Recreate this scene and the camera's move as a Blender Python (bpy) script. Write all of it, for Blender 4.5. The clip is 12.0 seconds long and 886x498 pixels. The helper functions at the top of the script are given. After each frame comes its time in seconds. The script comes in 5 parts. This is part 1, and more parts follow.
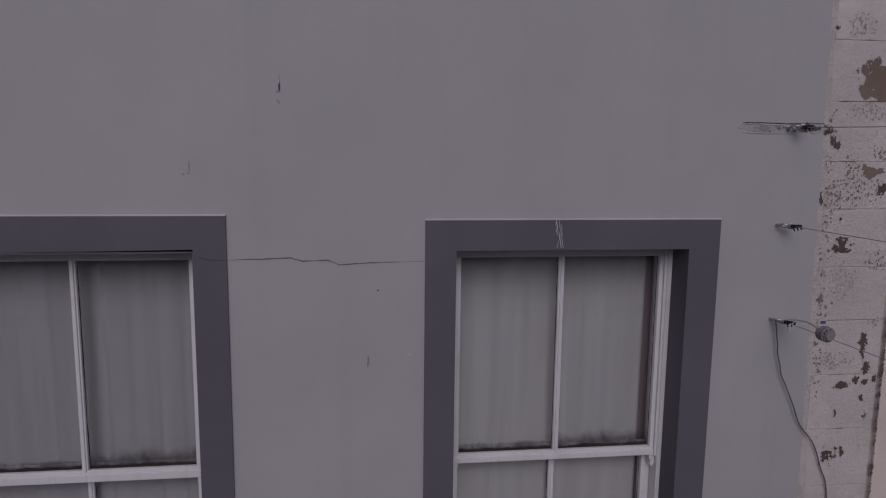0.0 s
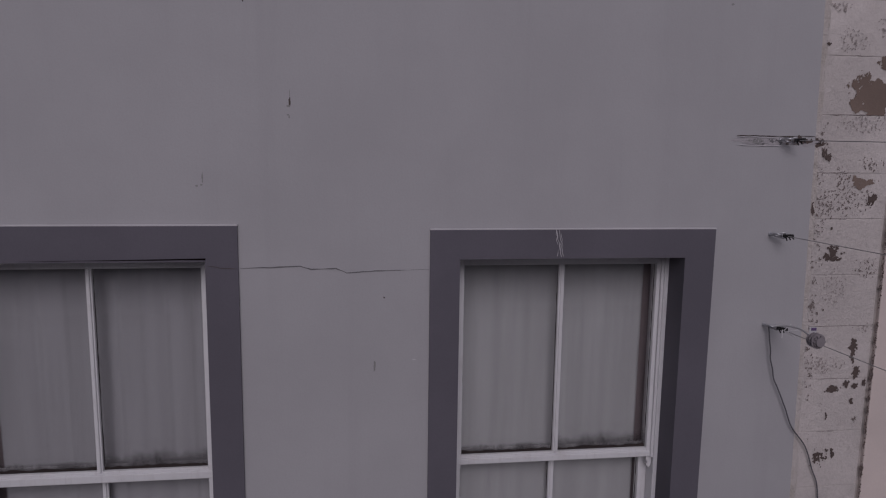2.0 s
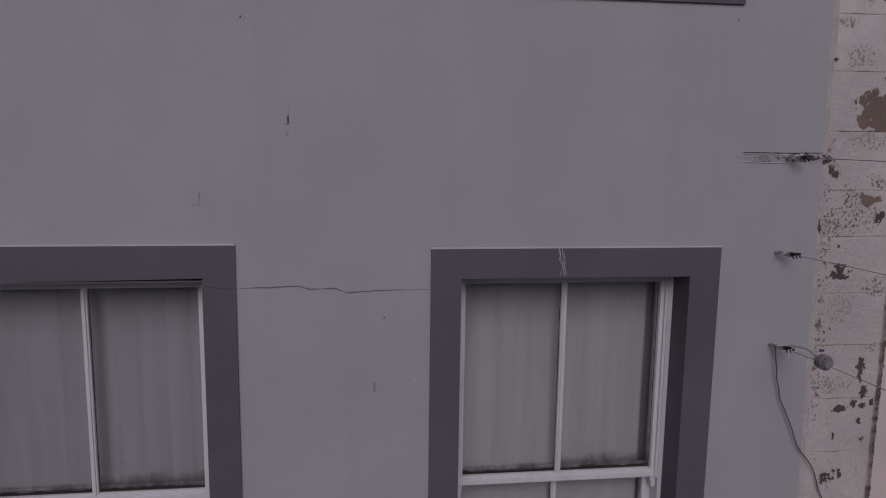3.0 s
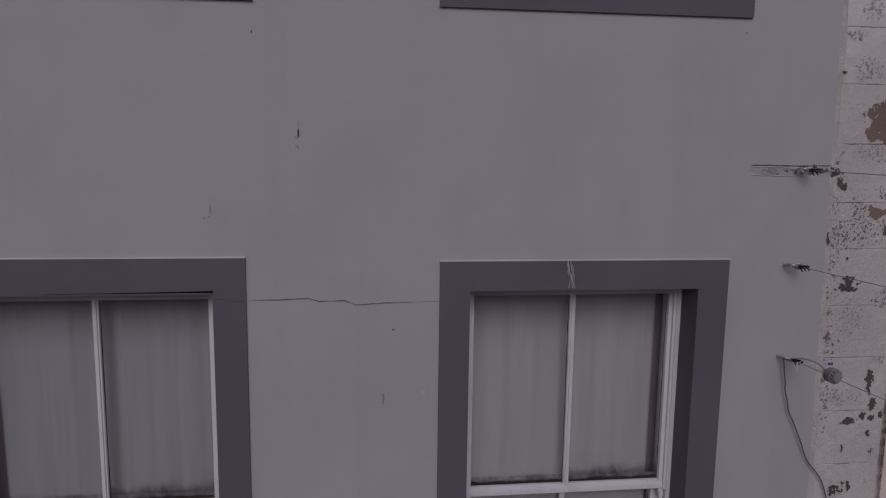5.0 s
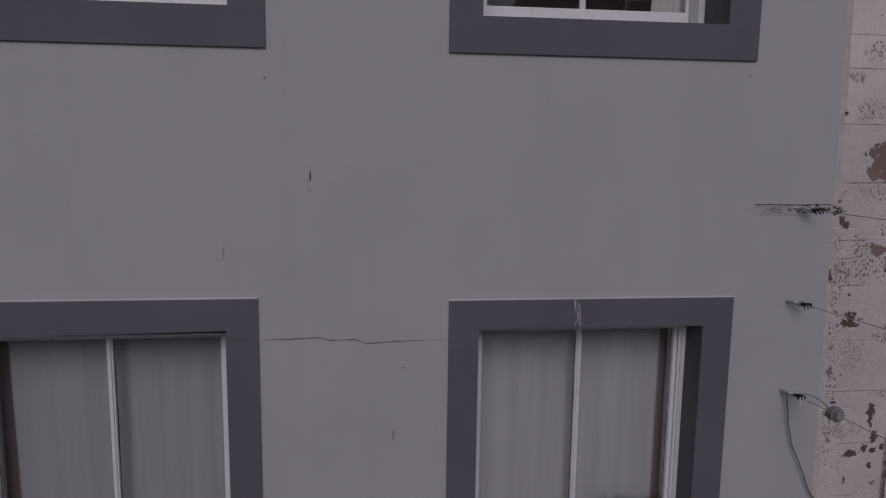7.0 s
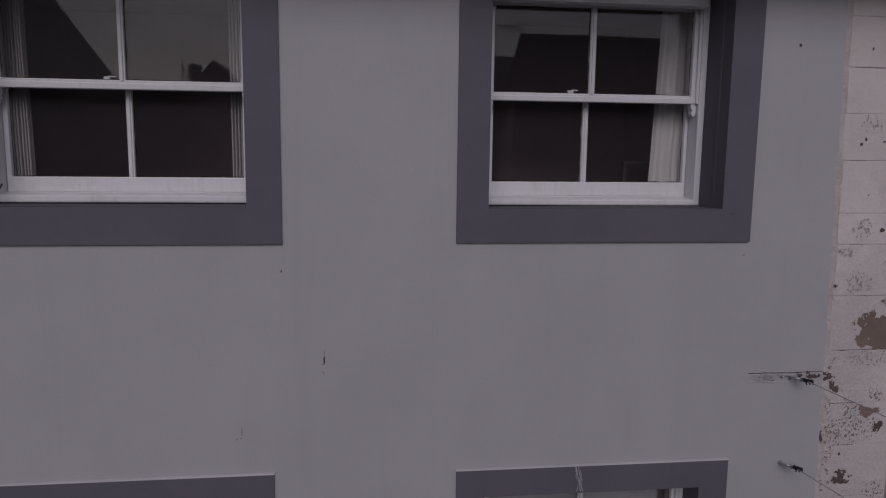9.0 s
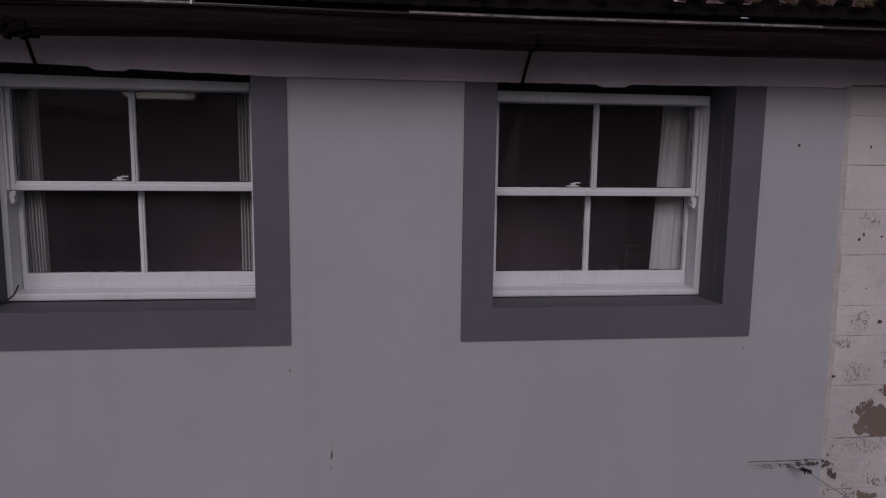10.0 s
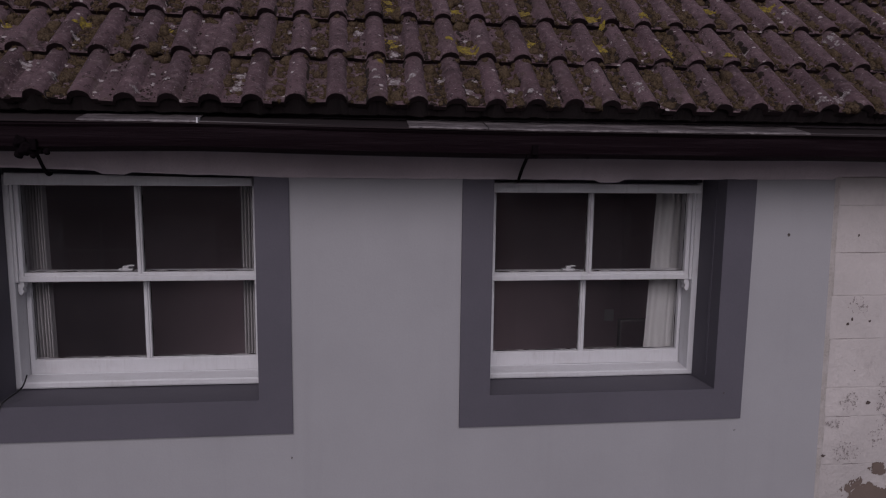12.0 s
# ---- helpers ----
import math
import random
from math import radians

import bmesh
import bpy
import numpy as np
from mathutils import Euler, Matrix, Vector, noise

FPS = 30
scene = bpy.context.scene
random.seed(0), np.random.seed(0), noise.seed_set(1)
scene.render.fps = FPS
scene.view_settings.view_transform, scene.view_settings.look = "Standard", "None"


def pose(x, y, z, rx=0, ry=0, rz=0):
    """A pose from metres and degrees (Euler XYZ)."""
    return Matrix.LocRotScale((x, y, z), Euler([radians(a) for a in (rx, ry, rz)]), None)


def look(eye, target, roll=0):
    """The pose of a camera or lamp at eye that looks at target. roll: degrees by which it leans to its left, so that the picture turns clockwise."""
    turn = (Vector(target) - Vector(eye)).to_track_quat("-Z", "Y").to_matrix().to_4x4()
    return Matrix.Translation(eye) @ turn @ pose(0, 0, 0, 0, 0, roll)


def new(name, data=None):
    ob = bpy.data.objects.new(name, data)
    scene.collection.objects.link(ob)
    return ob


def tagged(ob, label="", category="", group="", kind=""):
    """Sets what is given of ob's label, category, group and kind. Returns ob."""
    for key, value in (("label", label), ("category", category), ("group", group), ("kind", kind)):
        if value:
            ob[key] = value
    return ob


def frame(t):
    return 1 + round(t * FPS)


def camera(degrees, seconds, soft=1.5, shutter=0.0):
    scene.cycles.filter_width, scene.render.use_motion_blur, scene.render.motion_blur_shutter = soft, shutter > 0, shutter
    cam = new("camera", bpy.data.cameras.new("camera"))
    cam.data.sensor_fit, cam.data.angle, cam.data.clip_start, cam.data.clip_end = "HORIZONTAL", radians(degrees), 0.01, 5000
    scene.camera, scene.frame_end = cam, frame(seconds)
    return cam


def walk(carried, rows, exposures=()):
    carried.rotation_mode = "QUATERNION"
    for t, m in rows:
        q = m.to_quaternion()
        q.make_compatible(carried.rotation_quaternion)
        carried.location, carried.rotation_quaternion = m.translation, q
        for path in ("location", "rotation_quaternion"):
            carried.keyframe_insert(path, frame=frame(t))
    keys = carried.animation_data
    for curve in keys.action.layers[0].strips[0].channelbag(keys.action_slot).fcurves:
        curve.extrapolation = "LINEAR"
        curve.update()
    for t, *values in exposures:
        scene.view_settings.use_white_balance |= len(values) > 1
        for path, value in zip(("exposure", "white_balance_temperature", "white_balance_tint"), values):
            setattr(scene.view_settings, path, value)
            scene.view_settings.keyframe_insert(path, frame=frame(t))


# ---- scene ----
cam = camera(62.0, 12.0, 1.15)
METRES, EYE, TILT, LEAN, TURN = 8.0, 1.5, 0.0, 0.0, 0.0
PATH = [
    (0, (-0.29, -2.737, 2.567), (-0.034, -0.778, 2.261), 0.7),
    (0.5, (-0.272, -2.755, 2.571), (-0.025, -0.794, 2.269), 0.7),
    (1, (-0.286, -2.78, 2.589), (-0.031, -0.819, 2.285), 0.7),
    (1.5, (-0.303, -2.805, 2.595), (-0.046, -0.844, 2.294), 0.7),
    (2, (-0.325, -2.822, 2.619), (-0.064, -0.863, 2.31), 0.8),
    (2.5, (-0.317, -2.808, 2.629), (-0.066, -0.846, 2.333), 0.7),
    (3, (-0.321, -2.765, 2.679), (-0.061, -0.805, 2.374), 0.8),
    (5, (-0.335, -2.771, 2.714), (-0.09, -0.808, 2.419), 0.8),
    (5.5, (-0.342, -2.761, 2.727), (-0.096, -0.799, 2.428), 0.7),
    (6, (-0.334, -2.759, 2.729), (-0.093, -0.796, 2.433), 0.7),
    (6.5, (-0.362, -2.76, 2.811), (-0.113, -0.798, 2.515), 0.8),
    (6.7, (-0.369, -2.772, 2.833), (-0.122, -0.809, 2.537), 0.8),
    (8.5, (-0.414, -2.815, 3.346), (-0.163, -0.852, 3.057), 0.7),
    (9, (-0.415, -2.828, 3.574), (-0.172, -0.863, 3.29), 0.7),
    (9.5, (-0.422, -2.836, 3.76), (-0.189, -0.871, 3.469), 0.7),
    (10, (-0.424, -2.834, 3.971), (-0.192, -0.868, 3.685), 0.7),
    (10.5, (-0.437, -2.838, 4.17), (-0.192, -0.873, 3.889), 0.7),
    (11, (-0.429, -2.85, 4.302), (-0.191, -0.885, 4.018), 0.7),
    (11.5, (-0.434, -2.85, 4.321), (-0.195, -0.884, 4.042), 0.7),
    (12, (-0.429, -2.855, 4.337), (-0.194, -0.889, 4.053), 0.7),
]
walk(cam, [(t, look(eye, target, roll)) for t, eye, target, roll in PATH], [(0, -0.47, 6220, 24), (6.7, -0.5, 6220, 24), (8.5, -0.5, 6220, 24), (9.5, -0.48, 6220, 24), (10.5, -0.48, 6220, 24), (11, -0.37, 6220, 24), (12, -0.32, 6220, 24)])

# ---- world, sun ----
world = bpy.data.worlds.new("overcast_sky")
scene.world = world
world.use_nodes = True
wn = world.node_tree.nodes
sky = wn.new("ShaderNodeTexSky")
sky.sky_type = "NISHITA"
sky.sun_disc = False
sky.sun_elevation = radians(32)
sky.sun_rotation = radians(188)
sky.air_density, sky.dust_density, sky.ozone_density = 1.0, 1.5, 1.0
cloud = wn.new("ShaderNodeHueSaturation")
cloud.inputs["Saturation"].default_value = 0.4
world.node_tree.links.new(sky.outputs[0], cloud.inputs["Color"])
world.node_tree.links.new(cloud.outputs[0], wn["Background"].inputs["Color"])
wn["Background"].inputs["Strength"].default_value = 0.068
sun_data = bpy.data.lights.new("sun", "SUN")
sun_data.energy, sun_data.angle, sun_data.color = 1.4, radians(36), (1.0, 0.98, 0.95)
sun = new("sun", sun_data)
sun.matrix_world = look((-1.2, -12, 7.55), (0, 0, 0))

GROUND = -0.45          # street level
WALL_L, WALL_R = -3.4, 1.58


# ---- small builders ----
def part(name, bm, material, parent=None, label="", smooth=False):
    me = bpy.data.meshes.new(name)
    bm.normal_update()
    bm.to_mesh(me)
    bm.free()
    if smooth:
        me.polygons.foreach_set("use_smooth", [True] * len(me.polygons))
    me.materials.append(material)
    ob = new(name, me)
    if parent is not None:
        ob.parent = parent
    if label:
        tagged(ob, label)
    return ob


def raw(name, verts, faces, material, parent=None, label="", smooth=False):
    me = bpy.data.meshes.new(name)
    me.from_pydata([tuple(v) for v in verts], [], [tuple(f) for f in faces])
    me.update()
    if smooth:
        me.polygons.foreach_set("use_smooth", [True] * len(me.polygons))
    me.materials.append(material)
    ob = new(name, me)
    if parent is not None:
        ob.parent = parent
    if label:
        tagged(ob, label)
    return ob


def box(bm, x0, x1, y0, y1, z0, z1, bev=0.0):
    tmp = bmesh.new()
    bmesh.ops.create_cube(tmp, size=1.0)
    for v in tmp.verts:
        v.co = Vector((x0 + (x1 - x0) * (v.co.x + 0.5), y0 + (y1 - y0) * (v.co.y + 0.5), z0 + (z1 - z0) * (v.co.z + 0.5)))
    if bev > 0:
        bmesh.ops.bevel(tmp, geom=tmp.edges[:], offset=bev, segments=2, affect="EDGES", profile=0.6)
    me = bpy.data.meshes.new("tmp")
    tmp.to_mesh(me)
    tmp.free()
    bm.from_mesh(me)
    bpy.data.meshes.remove(me)
    return bm


def extrude_profile(bm, pts, x0, x1, steps=1, wob=0.0, seed=0, closed=True):
    """A profile of (y, z) points drawn out along x."""
    rings = []
    for i in range(steps + 1):
        x = x0 + (x1 - x0) * i / steps
        dz = wob * noise.noise((x * 1.7, seed, 0.3))
        dy = wob * noise.noise((x * 1.7, seed, 7.3))
        rings.append([bm.verts.new((x, y + dy, z + dz)) for y, z in pts])
    n = len(pts)
    for a, b in zip(rings, rings[1:]):
        for j in range(n if closed else n - 1):
            k = (j + 1) % n
            bm.faces.new((a[j], a[k], b[k], b[j]))
    if closed:
        bm.faces.new(rings[0][::-1])
        bm.faces.new(rings[-1])
    bmesh.ops.recalc_face_normals(bm, faces=bm.faces[:])
    return bm


def tube(bm, pts, radius, sides=8):
    """A round wire through the points."""
    pts = [Vector(p) for p in pts]
    rings = []
    for i, p in enumerate(pts):
        d = (pts[min(i + 1, len(pts) - 1)] - pts[max(i - 1, 0)]).normalized()
        a = d.orthogonal().normalized()
        if rings:
            a = (last - d * last.dot(d)).normalized()
        last = a
        b = d.cross(a)
        rings.append([bm.verts.new(p + radius * (math.cos(t) * a + math.sin(t) * b)) for t in [2 * math.pi * k / sides for k in range(sides)]])
    for r, s in zip(rings, rings[1:]):
        for k in range(sides):
            bm.faces.new((r[k], r[(k + 1) % sides], s[(k + 1) % sides], s[k]))
    bm.faces.new(rings[0][::-1])
    bm.faces.new(rings[-1])
    return bm


def curve_points(pts, n=6):
    """A smooth line through the points."""
    pts = [Vector(p) for p in pts]
    out = []
    for i in range(len(pts) - 1):
        p0, p1, p2, p3 = pts[max(i - 1, 0)], pts[i], pts[i + 1], pts[min(i + 2, len(pts) - 1)]
        for k in range(n):
            t = k / n
            out.append(0.5 * (2 * p1 + (p2 - p0) * t + (2 * p0 - 5 * p1 + 4 * p2 - p3) * t * t + (3 * p1 - p0 - 3 * p2 + p3) * t ** 3))
    return out + [pts[-1]]


def blot(cx, cz, rx, rz, y, seed, rough=0.45, n=26, tilt=0.0):
    """A ragged flat patch on a wall that faces -y."""
    bm = bmesh.new()
    ring = []
    for i in range(n):
        a = 2 * math.pi * i / n
        r = 1 + rough * (noise.noise((math.cos(a) * 1.6, math.sin(a) * 1.6, seed * 3.1)) + 0.5 * noise.noise((math.cos(a) * 5, math.sin(a) * 5, seed * 5.7)) + 0.35 * noise.noise((math.cos(a) * 16, math.sin(a) * 16, seed * 2.3)))
        u, w = rx * r * math.cos(a), rz * r * math.sin(a)
        ring.append(bm.verts.new((cx + u * math.cos(tilt) - w * math.sin(tilt), y, cz + u * math.sin(tilt) + w * math.cos(tilt))))
    mid = bm.verts.new((cx, y, cz))
    for i in range(n):
        bm.faces.new((mid, ring[i], ring[(i + 1) % n]))
    bmesh.ops.recalc_face_normals(bm, faces=bm.faces[:])
    return bm


def ribbon(pts, width, y, seed):
    """A crack: a thin uneven strip along points (x, z) on a wall."""
    bm = bmesh.new()
    fine = []
    for (xa, za), (xb, zb) in zip(pts, pts[1:]):
        for k in range(8):
            t = k / 8
            x, z = xa + (xb - xa) * t, za + (zb - za) * t
            fine.append((x, z + 0.0025 * noise.noise((x * 40, seed, 1.0))))
    fine.append(pts[-1])
    prev = None
    for i, (x, z) in enumerate(fine):
        xb, zb = fine[min(i + 1, len(fine) - 1)]
        xa, za = fine[max(i - 1, 0)]
        d = Vector((xb - xa, zb - za)).normalized()
        w = width * (0.55 + 0.5 * noise.noise((x * 25, z * 25, seed + 4.0))) * min(1, 0.3 + 0.35 * min(i, len(fine) - 1 - i))
        cur = (bm.verts.new((x - d.y * w, y, z + d.x * w)), bm.verts.new((x + d.y * w, y, z - d.x * w)))
        if prev:
            bm.faces.new((prev[0], prev[1], cur[1], cur[0]))
        prev = cur
    bmesh.ops.recalc_face_normals(bm, faces=bm.faces[:])
    return bm


# ---- materials ----
class Mat:
    """A node material with the few nodes that most surfaces here share."""

    def __init__(self, name, rough=0.8, metal=0.0, spec=0.5):
        self.m = bpy.data.materials.new(name)
        self.m.use_nodes = True
        self.t = self.m.node_tree
        self.b = self.t.nodes["Principled BSDF"]
        self.b.inputs["Roughness"].default_value = rough
        self.b.inputs["Metallic"].default_value = metal
        self.b.inputs["Specular IOR Level"].default_value = spec
        self.co = self.n("ShaderNodeTexCoord").outputs["Object"]
        self.r = self.n("ShaderNodeObjectInfo").outputs["Random"]

    def n(self, kind):
        return self.t.nodes.new(kind)

    def link(self, a, b):
        self.t.links.new(a, b)

    def noise(self, scale, detail=4, rough=0.6, stretch=(1, 1, 1), vary=False, kind="ShaderNodeTexNoise"):
        mp = self.n("ShaderNodeMapping")
        mp.inputs["Scale"].default_value = stretch
        self.link(self.co, mp.inputs["Vector"])
        no = self.n(kind)
        no.inputs["Scale"].default_value = scale
        if kind == "ShaderNodeTexNoise":
            no.inputs["Detail"].default_value = detail
            no.inputs["Roughness"].default_value = rough
        self.link(mp.outputs[0], no.inputs["Vector"])
        if vary:
            if kind == "ShaderNodeTexNoise":
                no.noise_dimensions = "4D"
            else:
                no.voronoi_dimensions = "4D"
            self.link(self.math("MULTIPLY", self.r, 37.0), no.inputs["W"])
        return no

    def math(self, op, a, b=0.0, clamp=False):
        m = self.n("ShaderNodeMath")
        m.operation, m.use_clamp = op, clamp
        for i, v in enumerate((a, b)):
            if isinstance(v, (int, float)):
                m.inputs[i].default_value = v
            else:
                self.link(v, m.inputs[i])
        return m.outputs[0]

    def step(self, v, lo, hi):
        r = self.n("ShaderNodeMapRange")
        r.interpolation_type = "SMOOTHSTEP"
        r.inputs["From Min"].default_value, r.inputs["From Max"].default_value = lo, hi
        self.link(v, r.inputs["Value"])
        return r.outputs[0]

    def mix(self, fac, a, b):
        m = self.n("ShaderNodeMix")
        m.data_type = "RGBA"
        if isinstance(fac, (int, float)):
            m.inputs["Factor"].default_value = fac
        else:
            self.link(fac, m.inputs["Factor"])
        for sock, v in ((m.inputs[6], a), (m.inputs[7], b)):
            if isinstance(v, tuple):
                sock.default_value = (*v, 1)
            else:
                self.link(v, sock)
        return m.outputs[2]

    def colour(self, c):
        if isinstance(c, tuple):
            self.b.inputs["Base Color"].default_value = (*c, 1)
        else:
            self.link(c, self.b.inputs["Base Color"])
        return self

    def bump(self, height, strength, distance=0.002):
        bu = self.n("ShaderNodeBump")
        bu.inputs["Strength"].default_value = strength
        bu.inputs["Distance"].default_value = distance
        self.link(height, bu.inputs["Height"])
        self.link(bu.outputs[0], self.b.inputs["Normal"])
        return self


def scaled(c, k):
    return tuple(v * k for v in c)


def painted(name, c, rough=0.75, blotch=0.12, grain=0.06, bump=0.25, streak=0.0, spec=0.35, vary=False):
    """Paint with soft blotches, fine grain and an uneven surface."""
    m = Mat(name, rough, spec=spec)
    big = m.step(m.noise(1.6, 4, vary=vary).outputs["Fac"], 0.3, 0.7)
    fine = m.noise(140, 3, 0.7).outputs["Fac"]
    col = m.mix(big, scaled(c, 1 - blotch), scaled(c, 1 + blotch * 0.6))
    col = m.mix(m.math("MULTIPLY", m.step(fine, 0.35, 0.75), grain * 4), col, scaled(c, 0.75))
    if streak:
        st = m.step(m.noise(9, 4, 0.6, (1, 1, 0.06)).outputs["Fac"], 0.5, 0.8)
        col = m.mix(m.math("MULTIPLY", st, streak), col, scaled(c, 0.72))
    m.colour(col)
    h = m.math("ADD", m.noise(30, 5, 0.65).outputs["Fac"], m.math("MULTIPLY", fine, 0.5))
    m.bump(h, bump, 0.0025)
    return m.m


GREY_PAINT = painted("grey_masonry_paint", (0.355, 0.347, 0.36), 0.85, 0.05, 0.04, 0.35, 0.16)
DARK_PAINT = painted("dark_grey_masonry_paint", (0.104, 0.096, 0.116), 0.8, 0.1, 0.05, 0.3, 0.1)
BAND_PAINT = painted("dusty_grey_paint", (0.56, 0.48, 0.505), 0.9, 0.2, 0.1, 0.5, 0.4)
# pale lines of cracks and scars, and the painted highlight on surround tops
PALE_LINE = painted("pale_line_and_highlight", (0.5, 0.48, 0.5), 0.85)


def white_gloss():
    m = Mat("white_gloss_paint", 0.38, spec=0.4)
    c = (0.6, 0.595, 0.61)
    dirt = m.step(m.noise(5, 6, 0.7, vary=True).outputs["Fac"], 0.48, 0.8)
    spots = m.step(m.noise(48, 6, 0.8).outputs["Fac"], 0.62, 0.7)
    col = m.mix(m.math("MULTIPLY", dirt, 0.55), c, (0.44, 0.41, 0.41))
    col = m.mix(m.math("MULTIPLY", spots, 0.5), col, (0.28, 0.25, 0.235))
    brush = m.step(m.noise(70, 5, 0.7, (1, 1, 0.08), vary=True).outputs["Fac"], 0.5, 0.72)
    col = m.mix(m.math("MULTIPLY", brush, 0.28), col, (0.38, 0.35, 0.35))
    m.colour(col)
    m.bump(m.noise(55, 5, 0.7, (1, 1, 0.2)).outputs["Fac"], 0.7, 0.003)
    return m.m


WHITE_PAINT = white_gloss()


def glass():
    m = bpy.data.materials.new("window_glass")
    m.use_nodes = True
    t = m.node_tree
    t.nodes.remove(t.nodes["Principled BSDF"])
    out = t.nodes["Material Output"]
    clear, gloss, mixer, fr = (t.nodes.new(k) for k in ("ShaderNodeBsdfTransparent", "ShaderNodeBsdfGlossy", "ShaderNodeMixShader", "ShaderNodeFresnel"))
    clear.inputs["Color"].default_value = (0.965, 0.965, 0.965, 1)
    gloss.inputs["Roughness"].default_value = 0.015
    fr.inputs["IOR"].default_value = 1.45
    co, no, bu = t.nodes.new("ShaderNodeTexCoord"), t.nodes.new("ShaderNodeTexNoise"), t.nodes.new("ShaderNodeBump")
    no.inputs["Scale"].default_value = 4.0
    no.inputs["Detail"].default_value = 1.0
    bu.inputs["Strength"].default_value, bu.inputs["Distance"].default_value = 0.012, 0.01
    t.links.new(co.outputs["Object"], no.inputs["Vector"])
    t.links.new(no.outputs["Fac"], bu.inputs["Height"])
    t.links.new(bu.outputs[0], gloss.inputs["Normal"])
    t.links.new(fr.outputs[0], mixer.inputs[0])
    t.links.new(clear.outputs[0], mixer.inputs[1])
    t.links.new(gloss.outputs[0], mixer.inputs[2])
    # dust film, which also lays a haze over the dark panes
    dust_veil, film = t.nodes.new("ShaderNodeBsdfDiffuse"), t.nodes.new("ShaderNodeMixShader")
    dust_veil.inputs["Color"].default_value = (0.75, 0.64, 0.68, 1)
    film.inputs[0].default_value = 0.012
    t.links.new(mixer.outputs[0], film.inputs[1])
    t.links.new(dust_veil.outputs[0], film.inputs[2])
    t.links.new(film.outputs[0], out.inputs["Surface"])
    return m


GLASS = glass()


def cloth(name, c, through_light=0.3):
    m = Mat(name, 0.95, spec=0.1)
    w = m.noise(3, 4, 0.6, (6, 1, 0.3)).outputs["Fac"]
    m.colour(m.mix(m.step(w, 0.3, 0.7), scaled(c, 0.86), c))
    m.bump(m.noise(350, 2).outputs["Fac"], 0.15, 0.001)
    tr, mx = m.n("ShaderNodeBsdfTranslucent"), m.n("ShaderNodeMixShader")
    tr.inputs["Color"].default_value = (*c, 1)
    mx.inputs[0].default_value = through_light
    m.link(m.b.outputs[0], mx.inputs[1])
    m.link(tr.outputs[0], mx.inputs[2])
    m.link(mx.outputs[0], m.t.nodes["Material Output"].inputs["Surface"])
    return m.m


CURTAIN = cloth("white_curtain_cloth", (0.72, 0.71, 0.7))
SHEER = cloth("dim_pleated_cloth", (0.5, 0.48, 0.48), 0.2)
NET = cloth("grey_net_cloth", (0.47, 0.475, 0.485), 0.15)
NET_PLEATED = cloth("dull_grey_net_cloth", (0.385, 0.385, 0.405), 0.15)


def grime():
    """Black mould: specks that thin out upwards on the sheet they lie on."""
    m = Mat("black_mould", 0.9, spec=0.1)
    m.colour((0.012, 0.01, 0.01))
    gen = m.n("ShaderNodeTexCoord").outputs["Generated"]
    sep = m.n("ShaderNodeSeparateXYZ")
    m.link(gen, sep.inputs[0])
    up = m.step(sep.outputs["Z"], 0.0, 1.0)
    soft = m.noise(9, 6, 0.7, (1, 1, 0.6)).outputs["Fac"]
    fine = m.noise(45, 4, 0.7, (1, 1, 0.4)).outputs["Fac"]
    s = m.math("ADD", m.math("MULTIPLY", soft, 0.85), m.math("MULTIPLY", fine, 0.22))
    a = m.step(m.math("SUBTRACT", s, m.math("MULTIPLY", up, 0.55)), 0.12, 0.75)
    m.link(m.math("MULTIPLY", a, 0.6), m.b.inputs["Alpha"])
    return m.m


MOULD = grime()


